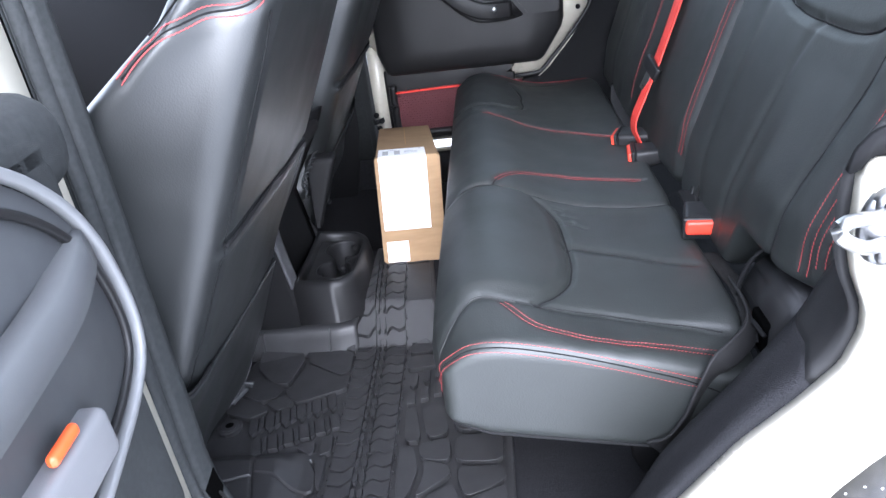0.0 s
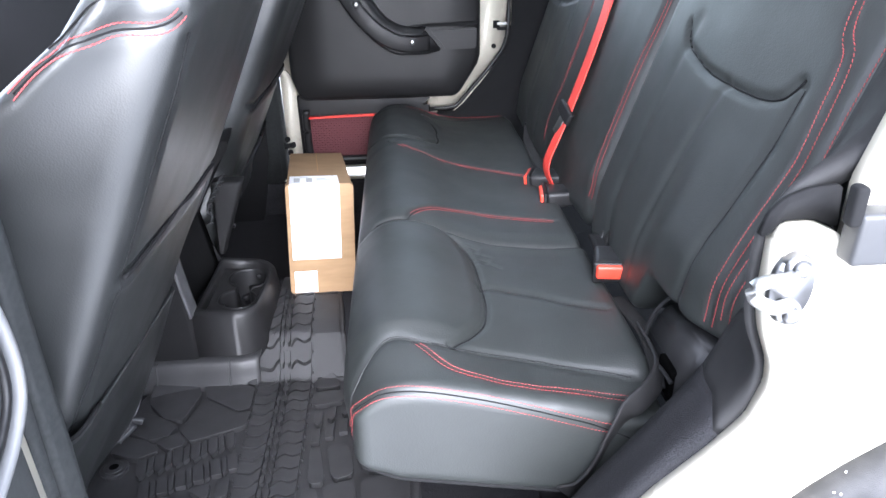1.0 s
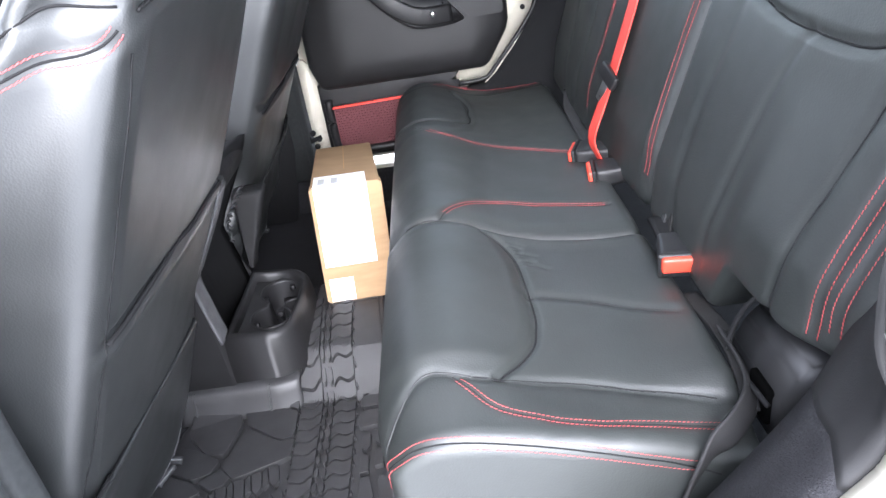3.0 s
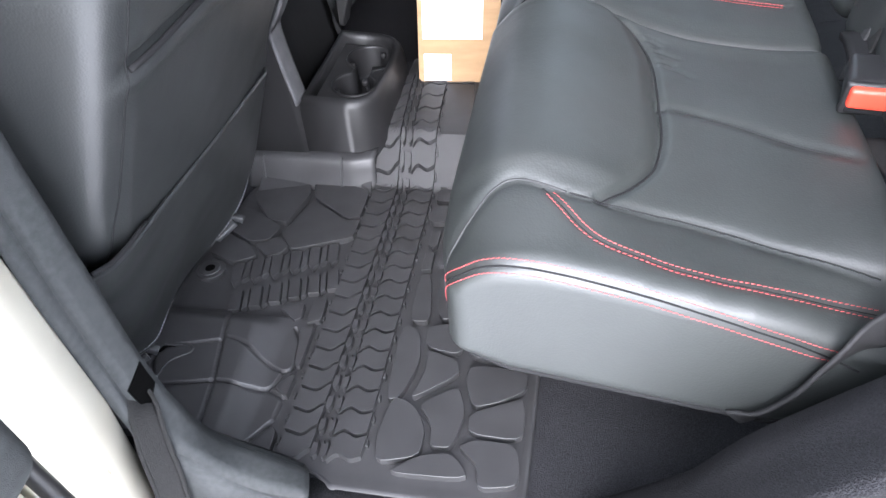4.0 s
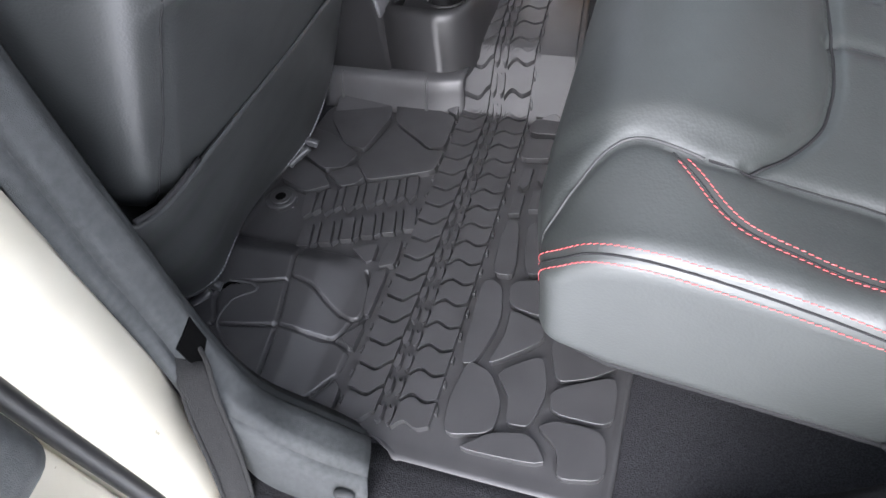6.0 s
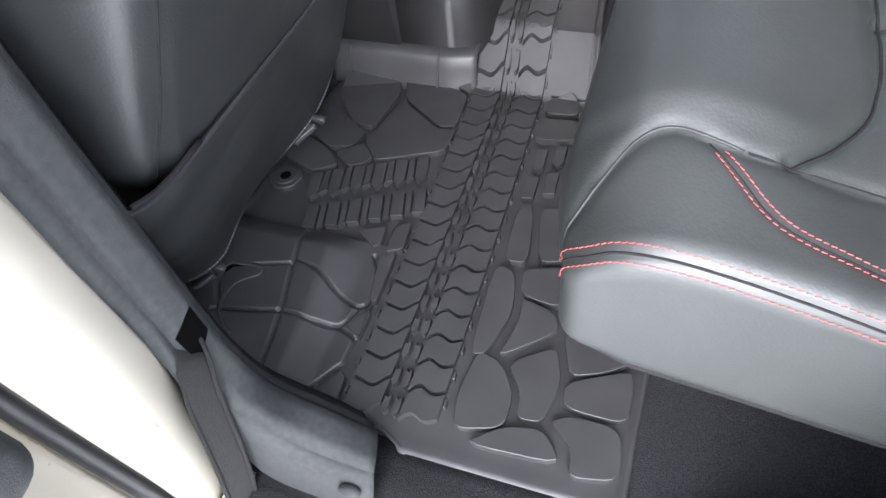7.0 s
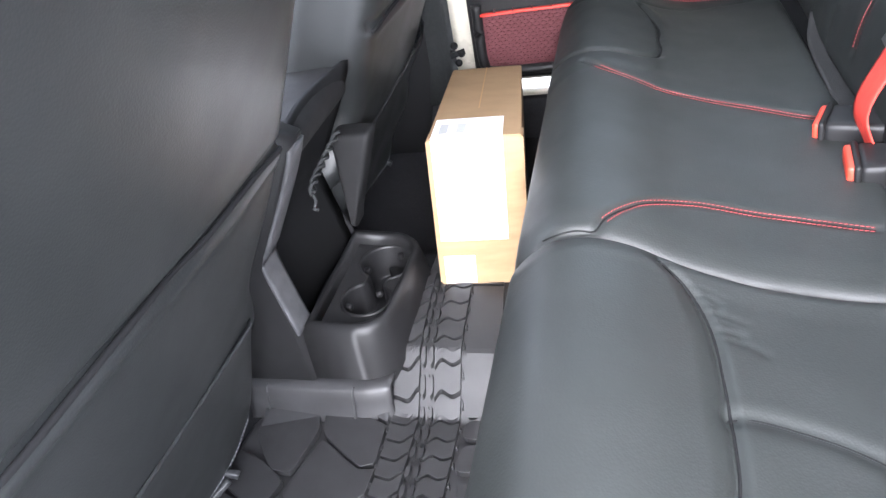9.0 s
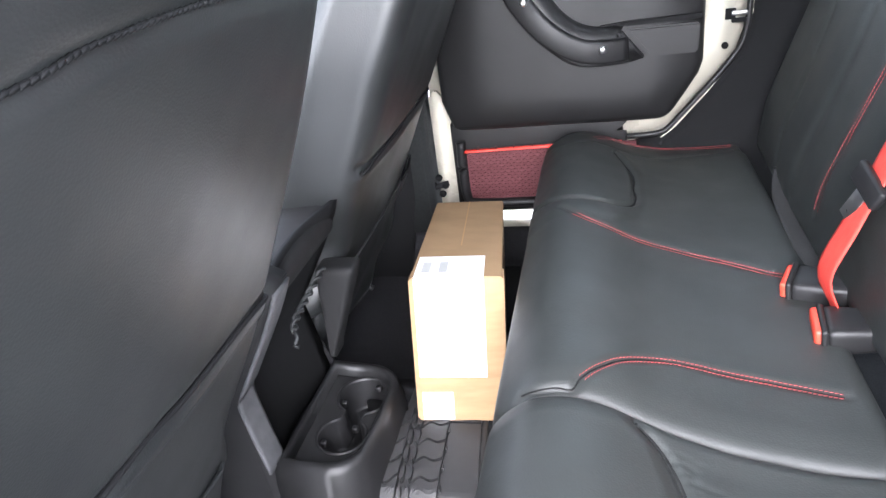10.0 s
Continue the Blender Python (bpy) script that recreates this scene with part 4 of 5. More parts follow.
def loop(points, z, grow=0.0, lean=0.0):
    cx, cy = -0.08, 0.745
    return [bm.verts.new((x + grow * (x - cx) / 0.1, y + grow * (y - cy) / 0.13, z + lean * (x + 0.139))) for x, y in points]


LEVELS = [(-0.06, 0.012), (0.0, 0.010), (0.08, 0.004), (0.106, 0.0), (0.113, -0.002), (0.118, -0.0055), (0.1205, -0.010), (0.1205, -0.015), (0.1175, -0.019), (0.110, -0.0215), (0.098, -0.0225)]
rings = [loop(rim, z, g, 0.0 if z < 0 else -0.06 * smooth01((z - 0.02) / 0.08)) for z, g in LEVELS]
for a, b in zip(rings, rings[1:]):
    n = len(a)
    for k in range(n):
        bm.faces.new((a[k], a[(k + 1) % n], b[(k + 1) % n], b[k]))
tray_z = 0.098
body = part("body", bm, PLASTIC, console)
# tray floor with round wells
bm = bmesh.new()
rim_in = [(x - 0.0225 * (x + 0.08) / 0.1, y - 0.0225 * (y - 0.745) / 0.13) for x, y in rim]


def well_outline(shrink):
    """The outline of two round wells joined by a neck."""
    (ax, ay, ar), (bx, by, br) = CUPS
    way = math.atan2(by - ay, bx - ax)
    out = []
    for cx, cy, r, mid in ((ax, ay, ar - shrink, way + math.pi), (bx, by, br - shrink, way)):
        half = math.pi - math.asin(min(0.9, (0.017 - shrink * 0.5) / r))
        out += [(cx + r * math.cos(mid + w), cy + r * math.sin(mid + w)) for w in np.linspace(-half, half, 26)]
    return out


def tray_at(x, drop=0.0):
    return tray_z - 0.06 * (x + 0.139) - drop


outer = [bm.verts.new((x, y, tray_at(x))) for x, y in rim_in]
edges = [bm.edges.new((outer[k], outer[(k + 1) % len(outer)])) for k in range(len(outer))]
ring = [bm.verts.new((x, y, tray_at(x))) for x, y in well_outline(0.0)]
edges += [bm.edges.new((ring[k], ring[(k + 1) % len(ring)])) for k in range(len(ring))]
bmesh.ops.triangle_fill(bm, edges=edges, use_beauty=True)
bmesh.ops.recalc_face_normals(bm, faces=bm.faces)
part("tray", bm, VINYL, console, smooth=False)
bm = bmesh.new()
rr = [[bm.verts.new((x, y, tray_at(x, drop))) for x, y in well_outline(sh)] for sh, drop in ((-0.004, -0.0005), (-0.003, -0.003), (0.0, -0.003), (0.0015, 0.002), (0.004, 0.055), (0.007, 0.060))]
for a, b in zip(rr, rr[1:]):
    n = len(a)
    for k in range(n):
        bm.faces.new((a[k], a[(k + 1) % n], b[(k + 1) % n], b[k]))
bm.faces.new(rr[-1])
wells = part("cup_well", bm, PLASTIC, console, "two round black cup wells joined by a neck")
for cx, cy, r in CUPS:
    step = [(cx + (r - 0.009) * math.cos(w), cy + (r - 0.009) * math.sin(w)) for w in np.linspace(0.2, 2.9, 16) - (0.9 if cy > 0.75 else 2.2)]
    part("well_step", slab(step, "z", tray_at(cx, 0.058), tray_at(cx, 0.036), 0.002), VINYL, wells, "raised step in the well")
    for w in (70, 190, 310):
        c = np.array((cx + (r - 0.007) * math.cos(radians(w)), cy + (r - 0.007) * math.sin(radians(w)), tray_at(cx, 0.013)))
        part("grip_tab", soft_box(c - 0.0058, c + 0.0058, 0.004, (1, 1, 1)), PLASTIC, wells, "black rubber grip tab")
# upright back of the console: side cheeks with a pale edge, and the dark wall between them
CHEEK = [(-0.139, 0.115), (-0.154, 0.24), (-0.14, 0.27), (-0.086, 0.361), (-0.060, 0.41), (-0.050, 0.435)]
part("cheek", slab([(-0.139, -0.05), (-0.139, 0.115), (-0.17, 0.20), (-0.26, 0.26), (-0.5, 0.26), (-0.5, -0.05)], "y", 0.872, 0.884, 0.002), PLASTIC, console)
for y0, y1 in ((0.598, 0.646),):
    part("cheek", slab([(-0.139, -0.05)] + CHEEK + [(-0.10, 0.46), (-0.5, 0.46), (-0.5, -0.05)], "y", y0, y1, 0.002), PLASTIC, console)
    edge = [np.array((x + 0.001, (y0 + y1) / 2, z)) for x, z in CHEEK]
    part("edge_strip", tube(edge, 0.008, 8, 0.01, (0.048, 0.006, (1, 0, 0))), FLARE, console, "smooth grey edge strip")
part("rear_wall", thick([[(x - 0.012 - 0.02 * math.sin((y - 0.61) / 0.27 * math.pi), y, z) for y in np.linspace(0.614, 0.876, 12)] for x, z in [(-0.128, 0.09)] + CHEEK[1:]], (-0.01, 0, 0)), DARK, console)
part("armrest", soft_box((-0.55, 0.605, 0.375), (-0.078, 0.885, 0.428), 0.02, (10, 8, 3)), VINYL, console)
hang = thing("seat_cover_tie", (-0.09, 0.75, 0.30), "twisted black cord tying the seat cover", "cord")
run = curve([(-0.080, 0.80, 0.350), (-0.086, 0.765, 0.338), (-0.090, 0.735, 0.328), (-0.090, 0.70, 0.322), (-0.086, 0.680, 0.314)], 0.003)
for turn in (0.0, math.pi):
    twist = [p + 0.0036 * np.array((math.cos(k * 0.55 + turn), 0.2, math.sin(k * 0.55 + turn))) for k, p in enumerate(run)]
    part("strand", tube(twist, 0.0027, 8), PIPING, hang)
part("loose_end", tube([(-0.086, 0.682, 0.315), (-0.080, 0.674, 0.306), (-0.084, 0.668, 0.299), (-0.078, 0.674, 0.292)], 0.0026, 8, 0.004), PIPING, hang)

# ---- carton on the tunnel, with its paper labels ----
carton = thing("cardboard_box", (0.105, 1.03, 0.0), "brown cardboard carton with white shipping labels on the tunnel", "box")
EX = Vector((1.0, 0.08, -0.05)).normalized()
ax_d = Vector((-0.13, 0.98, -0.155)).normalized()
ax_w = (EX - ax_d * EX.dot(ax_d)).normalized()
ax_h = ax_w.cross(ax_d).normalized()
BOX_O, BOX_W, BOX_H, BOX_D = Vector((0.035, 0.797, 0.050)), 0.147, 0.262, 0.465


def on_box(w, d, h):
    return BOX_O + ax_w * w + ax_d * d + ax_h * h


def box_slab(w0, w1, d0, d1, h0, h1, name, material, parent, label="", bevel=0.0):
    bm = bmesh.new()
    bmesh.ops.create_cube(bm, size=1.0)
    for v in bm.verts:
        v.co = on_box(w0 + (v.co.x + 0.5) * (w1 - w0), d0 + (v.co.y + 0.5) * (d1 - d0), h0 + (v.co.z + 0.5) * (h1 - h0))
    if bevel:
        bmesh.ops.bevel(bm, geom=bm.edges[:], offset=bevel, segments=2, affect="EDGES")
    bmesh.ops.recalc_face_normals(bm, faces=bm.faces)
    return part(name, bm, material, parent, label, smooth=False)


body = box_slab(0, BOX_W, 0, BOX_D, 0, BOX_H, "carton", CARD, carton, bevel=0.002)
box_slab(-0.003, 0.0, 0.004, 0.05, 0.004, BOX_H - 0.006, "flap", CARD, carton)
box_slab(BOX_W, BOX_W + 0.003, 0.004, 0.05, 0.004, BOX_H - 0.006, "flap", CARD, carton)
box_slab(BOX_W * 0.5 - 0.001, BOX_W * 0.5 + 0.001, 0.16, BOX_D - 0.002, BOX_H - 0.0005, BOX_H + 0.0006, "seam", CARD_EDGE, carton)
front_label = box_slab(0.006, 0.118, -0.0012, -0.0002, 0.085, BOX_H - 0.002, "shipping_label", PAPER, carton, "white shipping label with faint grey print")
top_label = box_slab(0.006, 0.118, 0.0, 0.098, BOX_H + 0.0002, BOX_H + 0.0012, "shipping_label", PAPER, carton, "white shipping label folded over the top")
small_label = box_slab(0.008, 0.060, -0.0012, -0.0002, 0.004, 0.056, "small_label", PAPER, carton, "small white label")
for w0, w1, h0, h1 in ((0.014, 0.022, 0.095, 0.15), (0.042, 0.052, 0.095, 0.145), (0.048, 0.055, 0.155, 0.16), (0.074, 0.084, 0.098, 0.112), (0.098, 0.106, 0.10, 0.145), (0.03, 0.036, 0.10, 0.106), (0.08, 0.10, 0.15, 0.153)):
    box_slab(w0, w1, -0.0016, -0.0012, h0, h1, "print", PRINT, front_label)
for k in range(6):
    box_slab(0.016, 0.046 - 0.004 * (k % 3), -0.0016, -0.0012, 0.166 + 0.007 * k, 0.1675 + 0.007 * k, "print", PRINT, front_label)
    box_slab(0.066, 0.104 - 0.007 * (k % 2), -0.0016, -0.0012, 0.164 + 0.007 * k, 0.1655 + 0.007 * k, "print", PRINT, front_label)
for w0, w1, d0, d1 in ((0.016, 0.03, 0.02, 0.07), (0.044, 0.058, 0.02, 0.07), (0.03, 0.05, 0.078, 0.081), (0.068, 0.10, 0.04, 0.043), (0.068, 0.10, 0.05, 0.053), (0.068, 0.09, 0.06, 0.063), (0.104, 0.109, 0.084, 0.09)):
    box_slab(w0, w1, d0, d1, BOX_H + 0.0012, BOX_H + 0.0016, "print", PRINT, top_label)
for w0, w1, h0, h1 in ((0.014, 0.018, 0.012, 0.018), (0.024, 0.05, 0.026, 0.028), (0.024, 0.046, 0.034, 0.036)):
    box_slab(w0, w1, -0.0016, -0.0012, h0, h1, "print", PRINT, small_label)

# ---- near side: pillar trim that sweeps into the sill, cream body, strap, striker, fender ----
INNER = [(-0.075, 0.005, 1.18), (-0.072, 0.003, 0.70), (-0.074, 0.0, 0.45), (-0.075, 0.0, 0.32), (-0.076, 0.0, 0.21), (-0.055, -0.010, 0.145), (-0.028, -0.012, 0.088), (0.032, -0.012, 0.056), (0.076, -0.012, 0.034)]
MIDDLE = [(-0.082, -0.022, 1.18), (-0.080, -0.024, 0.70), (-0.082, -0.030, 0.45), (-0.084, -0.033, 0.33), (-0.084, -0.034, 0.21), (-0.056, -0.052, 0.135), (-0.022, -0.056, 0.112), (0.021, -0.056, 0.066), (0.093, -0.056, 0.052)]
OUTER = [(-0.088, -0.032, 1.18), (-0.088, -0.036, 0.70), (-0.088, -0.044, 0.45), (-0.090, -0.047, 0.33), (-0.090, -0.048, 0.20), (-0.058, -0.068, 0.14), (-0.051, -0.072, 0.054), (-0.018, -0.080, 0.014), (0.094, -0.082, 0.008)]
trim = thing("pillar_trim", (0.0, -0.05, 0.0), "charcoal plastic door pillar trim sweeping down into the sill", "pillar trim")
ci, cm, co = curve(INNER, 0.012), curve(MIDDLE, 0.012), curve(OUTER, 0.012)
m = 140
pick = lambda c: np.stack([np.interp(np.linspace(0, len(c) - 1, m), np.arange(len(c)), c[:, k]) for k in range(3)], axis=1)
ci, cm, co = pick(ci), pick(cm), pick(co)
rows = []
for a, b, c in zip(ci, cm, co):
    rows.append([a + np.array((-0.03, 0.02, -0.03)), a + np.array((-0.008, 0.004, -0.006)), a, a * 0.75 + b * 0.25 + 0.001, a * 0.4 + b * 0.6 + 0.001, b * 0.97 + a * 0.03, b + np.array((-0.002, 0.004, -0.004)), b * 0.96 + c * 0.04, b * 0.5 + c * 0.5 + 0.001, c, c + np.array((-0.006, 0.004, -0.006)), c + np.array((-0.012, 0.02, -0.012))])
V_TRIM, F_TRIM = thick(rows, (-0.012, 0.012, -0.012))
part("trim_shell", (V_TRIM, F_TRIM), TRIM, trim)
bm = bmesh.new()
bmesh.ops.create_uvsphere(bm, u_segments=14, v_segments=8, radius=0.012, matrix=Matrix.Translation((0.062, -0.072, 0.034)) @ Matrix.Diagonal((1, 0.6, 0.6, 1)))
part("cap_bolt", bm, TRIM, trim, "round screw cap")
shell_tree = tree_of((V_TRIM, F_TRIM))
# no slot is cut: a black sheet on the shell paints its shade
grid = []
for u in np.linspace(0, 1, 6):
    top, low = np.array((-0.075, -0.004, 0.207)) * (1 - u) + np.array((-0.079, -0.031, 0.194)) * u, np.array((-0.0685, -0.008, 0.178)) * (1 - u) + np.array((-0.0675, -0.034, 0.163)) * u
    grid.append([])
    for v in np.linspace(0, 1, 6):
        p, n, _, _ = shell_tree.find_nearest(Vector(top * (1 - v) + low * v))
        grid[-1].append(np.array(p) + 0.0016 * np.array(n) * (1 if n.x > 0 else -1))
part("slot", thick(grid, (-0.003, 0, 0)), HOLE_SHADE, trim, "black sheet painting the shade of the strap slot", smooth=False)
strap = thing("check_strap", (-0.03, -0.11, 0.2), "woven black door check strap hanging from the pillar slot", "strap")
STRAP = [(-0.084, -0.026, 0.178), (-0.067, -0.04, 0.174), (-0.057, -0.06, 0.145), (-0.047, -0.082, 0.09), (-0.051, -0.102, 0.01), (-0.085, -0.118, -0.12), (-0.1, -0.12, -0.2)]
part("webbing", tube(STRAP, 0.02, 8, 0.01, (0.029, 0.004, (0.88, -0.47, 0.0))), WEB_BLACK, strap)
for side in (-1, 1):
    part("bound_edge", tube([np.array(p) + np.array((0.47, 0.88, 0.0)) * 0.0145 * side + np.array((0.0025, -0.0013, 0)) for p in STRAP], 0.0022, 8, 0.006), WEB_BLACK, strap, "stitched strap edge")
body_front = part("wall_near_front", slab([(-0.145, 1.18), (-0.042, 1.18), (-0.045, 0.20), (-0.06, 0.06), (-0.075, -0.01), (-0.075, -0.30), (-0.145, -0.30)], "x", -0.125, -0.088, 0.005), CREAM)
tagged(body_front, "cream painted door jamb and rocker panel", "body panel", kind="structure")
rocker = part("rocker_near", slab([(-0.09, -0.30), (-0.09, -0.03), (-0.075, 0.0), (-0.05, -0.004), (0.0, -0.012), (0.31, -0.012), (0.31, -0.30)], "y", -0.118, -0.074, 0.004), CREAM)
tagged(rocker, "cream painted rocker panel under the door opening", "body panel", kind="structure")
sill = part("sill_near", slab([(-0.112, -0.06), (-0.112, -0.005), (-0.085, 0.008), (-0.03, 0.004), (0.0, -0.004), (0.0, -0.06)], "x", -0.05, 0.62, 0.004), CARPET)
tagged(sill, "black carpet folded over the door sill", "door sill", kind="structure")
# rear edge of the door opening, sweeping up over the wheel
SWEPT = [(0.30, -0.01), (0.40, 0.08), (0.47, 0.20), (0.548, 0.309), (0.600, 0.363), (0.632, 0.403), (0.643, 0.442), (0.640, 0.468), (0.625, 0.504), (0.618, 0.534), (0.617, 0.567), (0.616, 0.598), (0.623, 0.611), (0.647, 0.612), (0.670, 0.602), (0.679, 0.590), (0.678, 0.645), (0.692, 0.695), (0.72, 0.80), (0.78, 1.18)]
body_rear = part("wall_near_rear", slab(SWEPT + [(0.88, 1.18), (0.84, 0.76), (1.5, 0.74), (1.5, -0.30), (0.30, -0.30)], "y", -0.135, -0.105, 0.003), CREAM)
tagged(body_rear, "cream painted rear body panel beside the door opening", "body panel", kind="structure")
garnish = thing("door_garnish", (0.5, -0.06, 0.1), "black soft trim along the rear of the door opening", "trim panel")
g_out = curve([(0.28, -0.107, -0.012), (0.395, -0.107, 0.085), (0.463, -0.107, 0.205), (0.540, -0.107, 0.314), (0.592, -0.107, 0.368), (0.624, -0.107, 0.408), (0.634, -0.107, 0.445), (0.630, -0.107, 0.47), (0.614, -0.107, 0.507), (0.608, -0.107, 0.54), (0.607, -0.107, 0.60), (0.634, -0.103, 0.635), (0.70, -0.103, 0.68), (0.73, -0.103, 0.82), (0.80, -0.103, 1.18)], 0.012)
g_in = curve([(0.34, -0.03, 0.0), (0.44, -0.03, 0.11), (0.49, -0.03, 0.205), (0.57, -0.03, 0.315), (0.625, -0.025, 0.388), (0.651, -0.02, 0.439), (0.674, -0.02, 0.479), (0.69, -0.03, 0.53), (0.70, -0.03, 0.60), (0.72, -0.03, 0.66), (0.75, -0.03, 0.75), (0.79, -0.03, 0.86), (0.86, -0.03, 1.18)], 0.012)
g_out, g_in = pick(g_out), pick(g_in)
rows = [[a, a * 0.85 + b * 0.15 + np.array((0.0, 0, 0.008)), a * 0.5 + b * 0.5 + np.array((0.004, 0, 0.006)), a * 0.15 + b * 0.85, b, b + np.array((0.015, 0.03, -0.01)), b + np.array((0.05, 0.06, -0.03))] for a, b in zip(g_out, g_in)]
part("soft_trim", thick(rows[52:], (0.012, 0.0, -0.012)), VINYL, garnish)
part("lower_trim", thick(rows[:53], (0.012, 0.0, -0.012)), CARPET, garnish, "black carpet over the wheel arch")
striker = thing("door_striker", (0.63, -0.135, 0.55), "bright steel door striker bolted to the cream pillar", "striker")
for dz in (0.022, -0.022):
    bm = bmesh.new()
    bmesh.ops.create_cone(bm, cap_ends=True, segments=20, radius1=0.013, radius2=0.010, depth=0.008, matrix=Matrix.Translation((0.630, -0.141, 0.560 + dz)) @ Matrix.Rotation(radians(90), 4, "X"))
    part("washer", bm, STEEL_DULL, striker)
    bm = bmesh.new()
    bmesh.ops.create_uvsphere(bm, u_segments=12, v_segments=8, radius=0.008, matrix=Matrix.Translation((0.630, -0.146, 0.560 + dz)))
    part("bolt", bm, STEEL_DULL, striker)
bm = bmesh.new()
bmesh.ops.create_cone(bm, cap_ends=True, segments=28, radius1=0.02, radius2=0.018, depth=0.006, matrix=Matrix.Translation((0.630, -0.137, 0.560)) @ Matrix.Diagonal((1, 1, 1.75, 1)) @ Matrix.Rotation(radians(90), 4, "X"))
part("base_plate", bm, STEEL_DULL, striker, "oval grey steel base plate")
part("loop", tube([(0.634, -0.138, 0.574), (0.615, -0.152, 0.576), (0.592, -0.158, 0.578), (0.584, -0.159, 0.572), (0.590, -0.158, 0.562), (0.610, -0.152, 0.550), (0.634, -0.138, 0.545)], 0.0060, 12, 0.005), STEEL, striker)
bracket = thing("door_seal_bracket", (0.71, -0.14, 0.61), "grey plastic roof seal bracket above the striker", "bracket")
part("pad", soft_box((0.660, -0.160, 0.588), (0.722, -0.136, 0.634), 0.005, (3, 1, 3)), SILVER, bracket)
part("clip", soft_box((0.652, -0.158, 0.622), (0.663, -0.144, 0.656), 0.004, (1, 1, 2)), DARK, bracket)
part("arm", slab([(0.668, 0.642), (0.672, 0.604), (0.648, 0.613), (0.623, 0.612), (0.615, 0.600), (0.606, 0.598), (0.611, 0.618), (0.623, 0.632), (0.643, 0.640)], "y", -0.118, -0.108, 0.002), DARK, bracket)
fender = thing("fender_flare", (0.75, -0.19, 0.30), "weathered dark grey plastic fender flare with pale specks", "fender")
fr = []
for w in np.linspace(170, 40, 24):
    c, s = math.cos(radians(w)), math.sin(radians(w))
    fr.append([(1.02 + q * c, y, 0.04 + q * 0.92 * s) for q, y in ((0.45, -0.136), (0.45, -0.16), (0.445, -0.22), (0.43, -0.26), (0.40, -0.27))])
part("flare", thick(fr, (0.006, 0.0, -0.01)), FLARE, fender)
random.seed(5)
spk = []
for k in range(60):
    w, y = random.uniform(100, 168), random.uniform(-0.22, -0.145)
    c, s = math.cos(radians(w)), math.sin(radians(w))
    spk.append((np.array((1.02 + 0.4515 * c, y, 0.04 + 0.4515 * 0.92 * s)), np.array((s, random.uniform(-1, 1), -c)), np.array((c, 0, s))))
part("specks", boxes(spk, (0.0022, 0.0014, 0.001)), PAPER, fender, "pale dried specks", kind="stuff")

# ---- the open rear door, swung out from the pillar ----
TH = radians(85)
HINGE = Vector((-0.095, -0.135, 0.0))
open_door = thing("car_door", HINGE, "open cream rear car door with black inner trim", "car door")


def on_door(s, d, z):
    """s along the open door from its hinge, d out of its inner face, z up."""
    return np.array((HINGE.x + s * math.cos(TH) + d * math.sin(TH), HINGE.y - s * math.sin(TH) + d * math.cos(TH), z))


def door_part(name, shape, material, label="", parent=None):
    if isinstance(shape, bmesh.types.BMesh):
        for v in shape.verts:
            v.co = Vector(on_door(*v.co))
        bmesh.ops.recalc_face_normals(shape, faces=shape.faces)
        return part(name, shape, material, parent or open_door, label)
    V, F = shape
    V = [on_door(*v) for v in V]
    return part(name, (V, F), material, parent or open_door, label)


door_part("door_skin", slab([(0.0, -0.05), (0.30, -0.05), (0.45, 0.02), (0.70, 0.32), (0.70, 0.74), (0.0, 0.74)], "y", -0.075, -0.035, 0.006), CREAM, "cream painted steel shell")
door_part("inner_shell", slab([(0.012, -0.03), (0.30, -0.03), (0.44, 0.04), (0.68, 0.34), (0.68, 0.735), (0.012, 0.735)], "y", -0.034, -0.012, 0.005), CREAM, "cream painted inner shell")
door_part("weather_seal", tube([(0.006, 0.004, 0.73), (0.006, 0.004, 0.30), (0.008, 0.004, 0.0), (0.06, 0.004, -0.015), (0.30, 0.004, -0.015)], 0.009, 10, 0.02), PLASTIC, "black rubber door seal")
door_part("trim_panel", soft_box((0.036, -0.014, 0.325), (0.64, 0.088, 0.725), 0.02, (24, 2, 24)), TRIM, "black moulded door trim")
door_part("lower_trim", soft_box((0.062, -0.014, 0.0), (0.42, 0.055, 0.34), 0.02, (8, 2, 8)), TRIM, "black lower door trim")
door_part("shoulder", soft_box((-0.008, 0.0, 0.66), (0.64, 0.088, 0.742), 0.035, (20, 4, 4)), TRIM, "soft charcoal window shoulder")
POD = [(s_, z_) for s_, _, z_ in curve([(0.52, 0, 0.735), (0.30, 0, 0.732), (0.16, 0, 0.722), (0.12, 0, 0.708), (0.088, 0, 0.682), (0.066, 0, 0.657), (0.050, 0, 0.628), (0.041, 0, 0.600), (0.036, 0, 0.572), (0.035, 0, 0.545), (0.042, 0, 0.519), (0.062, 0, 0.500), (0.090, 0, 0.486), (0.135, 0, 0.472), (0.17, 0, 0.462), (0.30, 0, 0.42), (0.52, 0, 0.39)], 0.012)]
pod = door_part("arm_rest", slab(POD, "y", 0.02, 0.094, 0.006), POD_GREY, "grey moulded arm rest pod")
door_part("rim", tube([(s_, 0.096, z_) for s_, z_ in POD], 0.005, 10, None, (0.009, 0.010, (0, 1, 0))), RIM_GREY, "pale grey raised rim", pod)
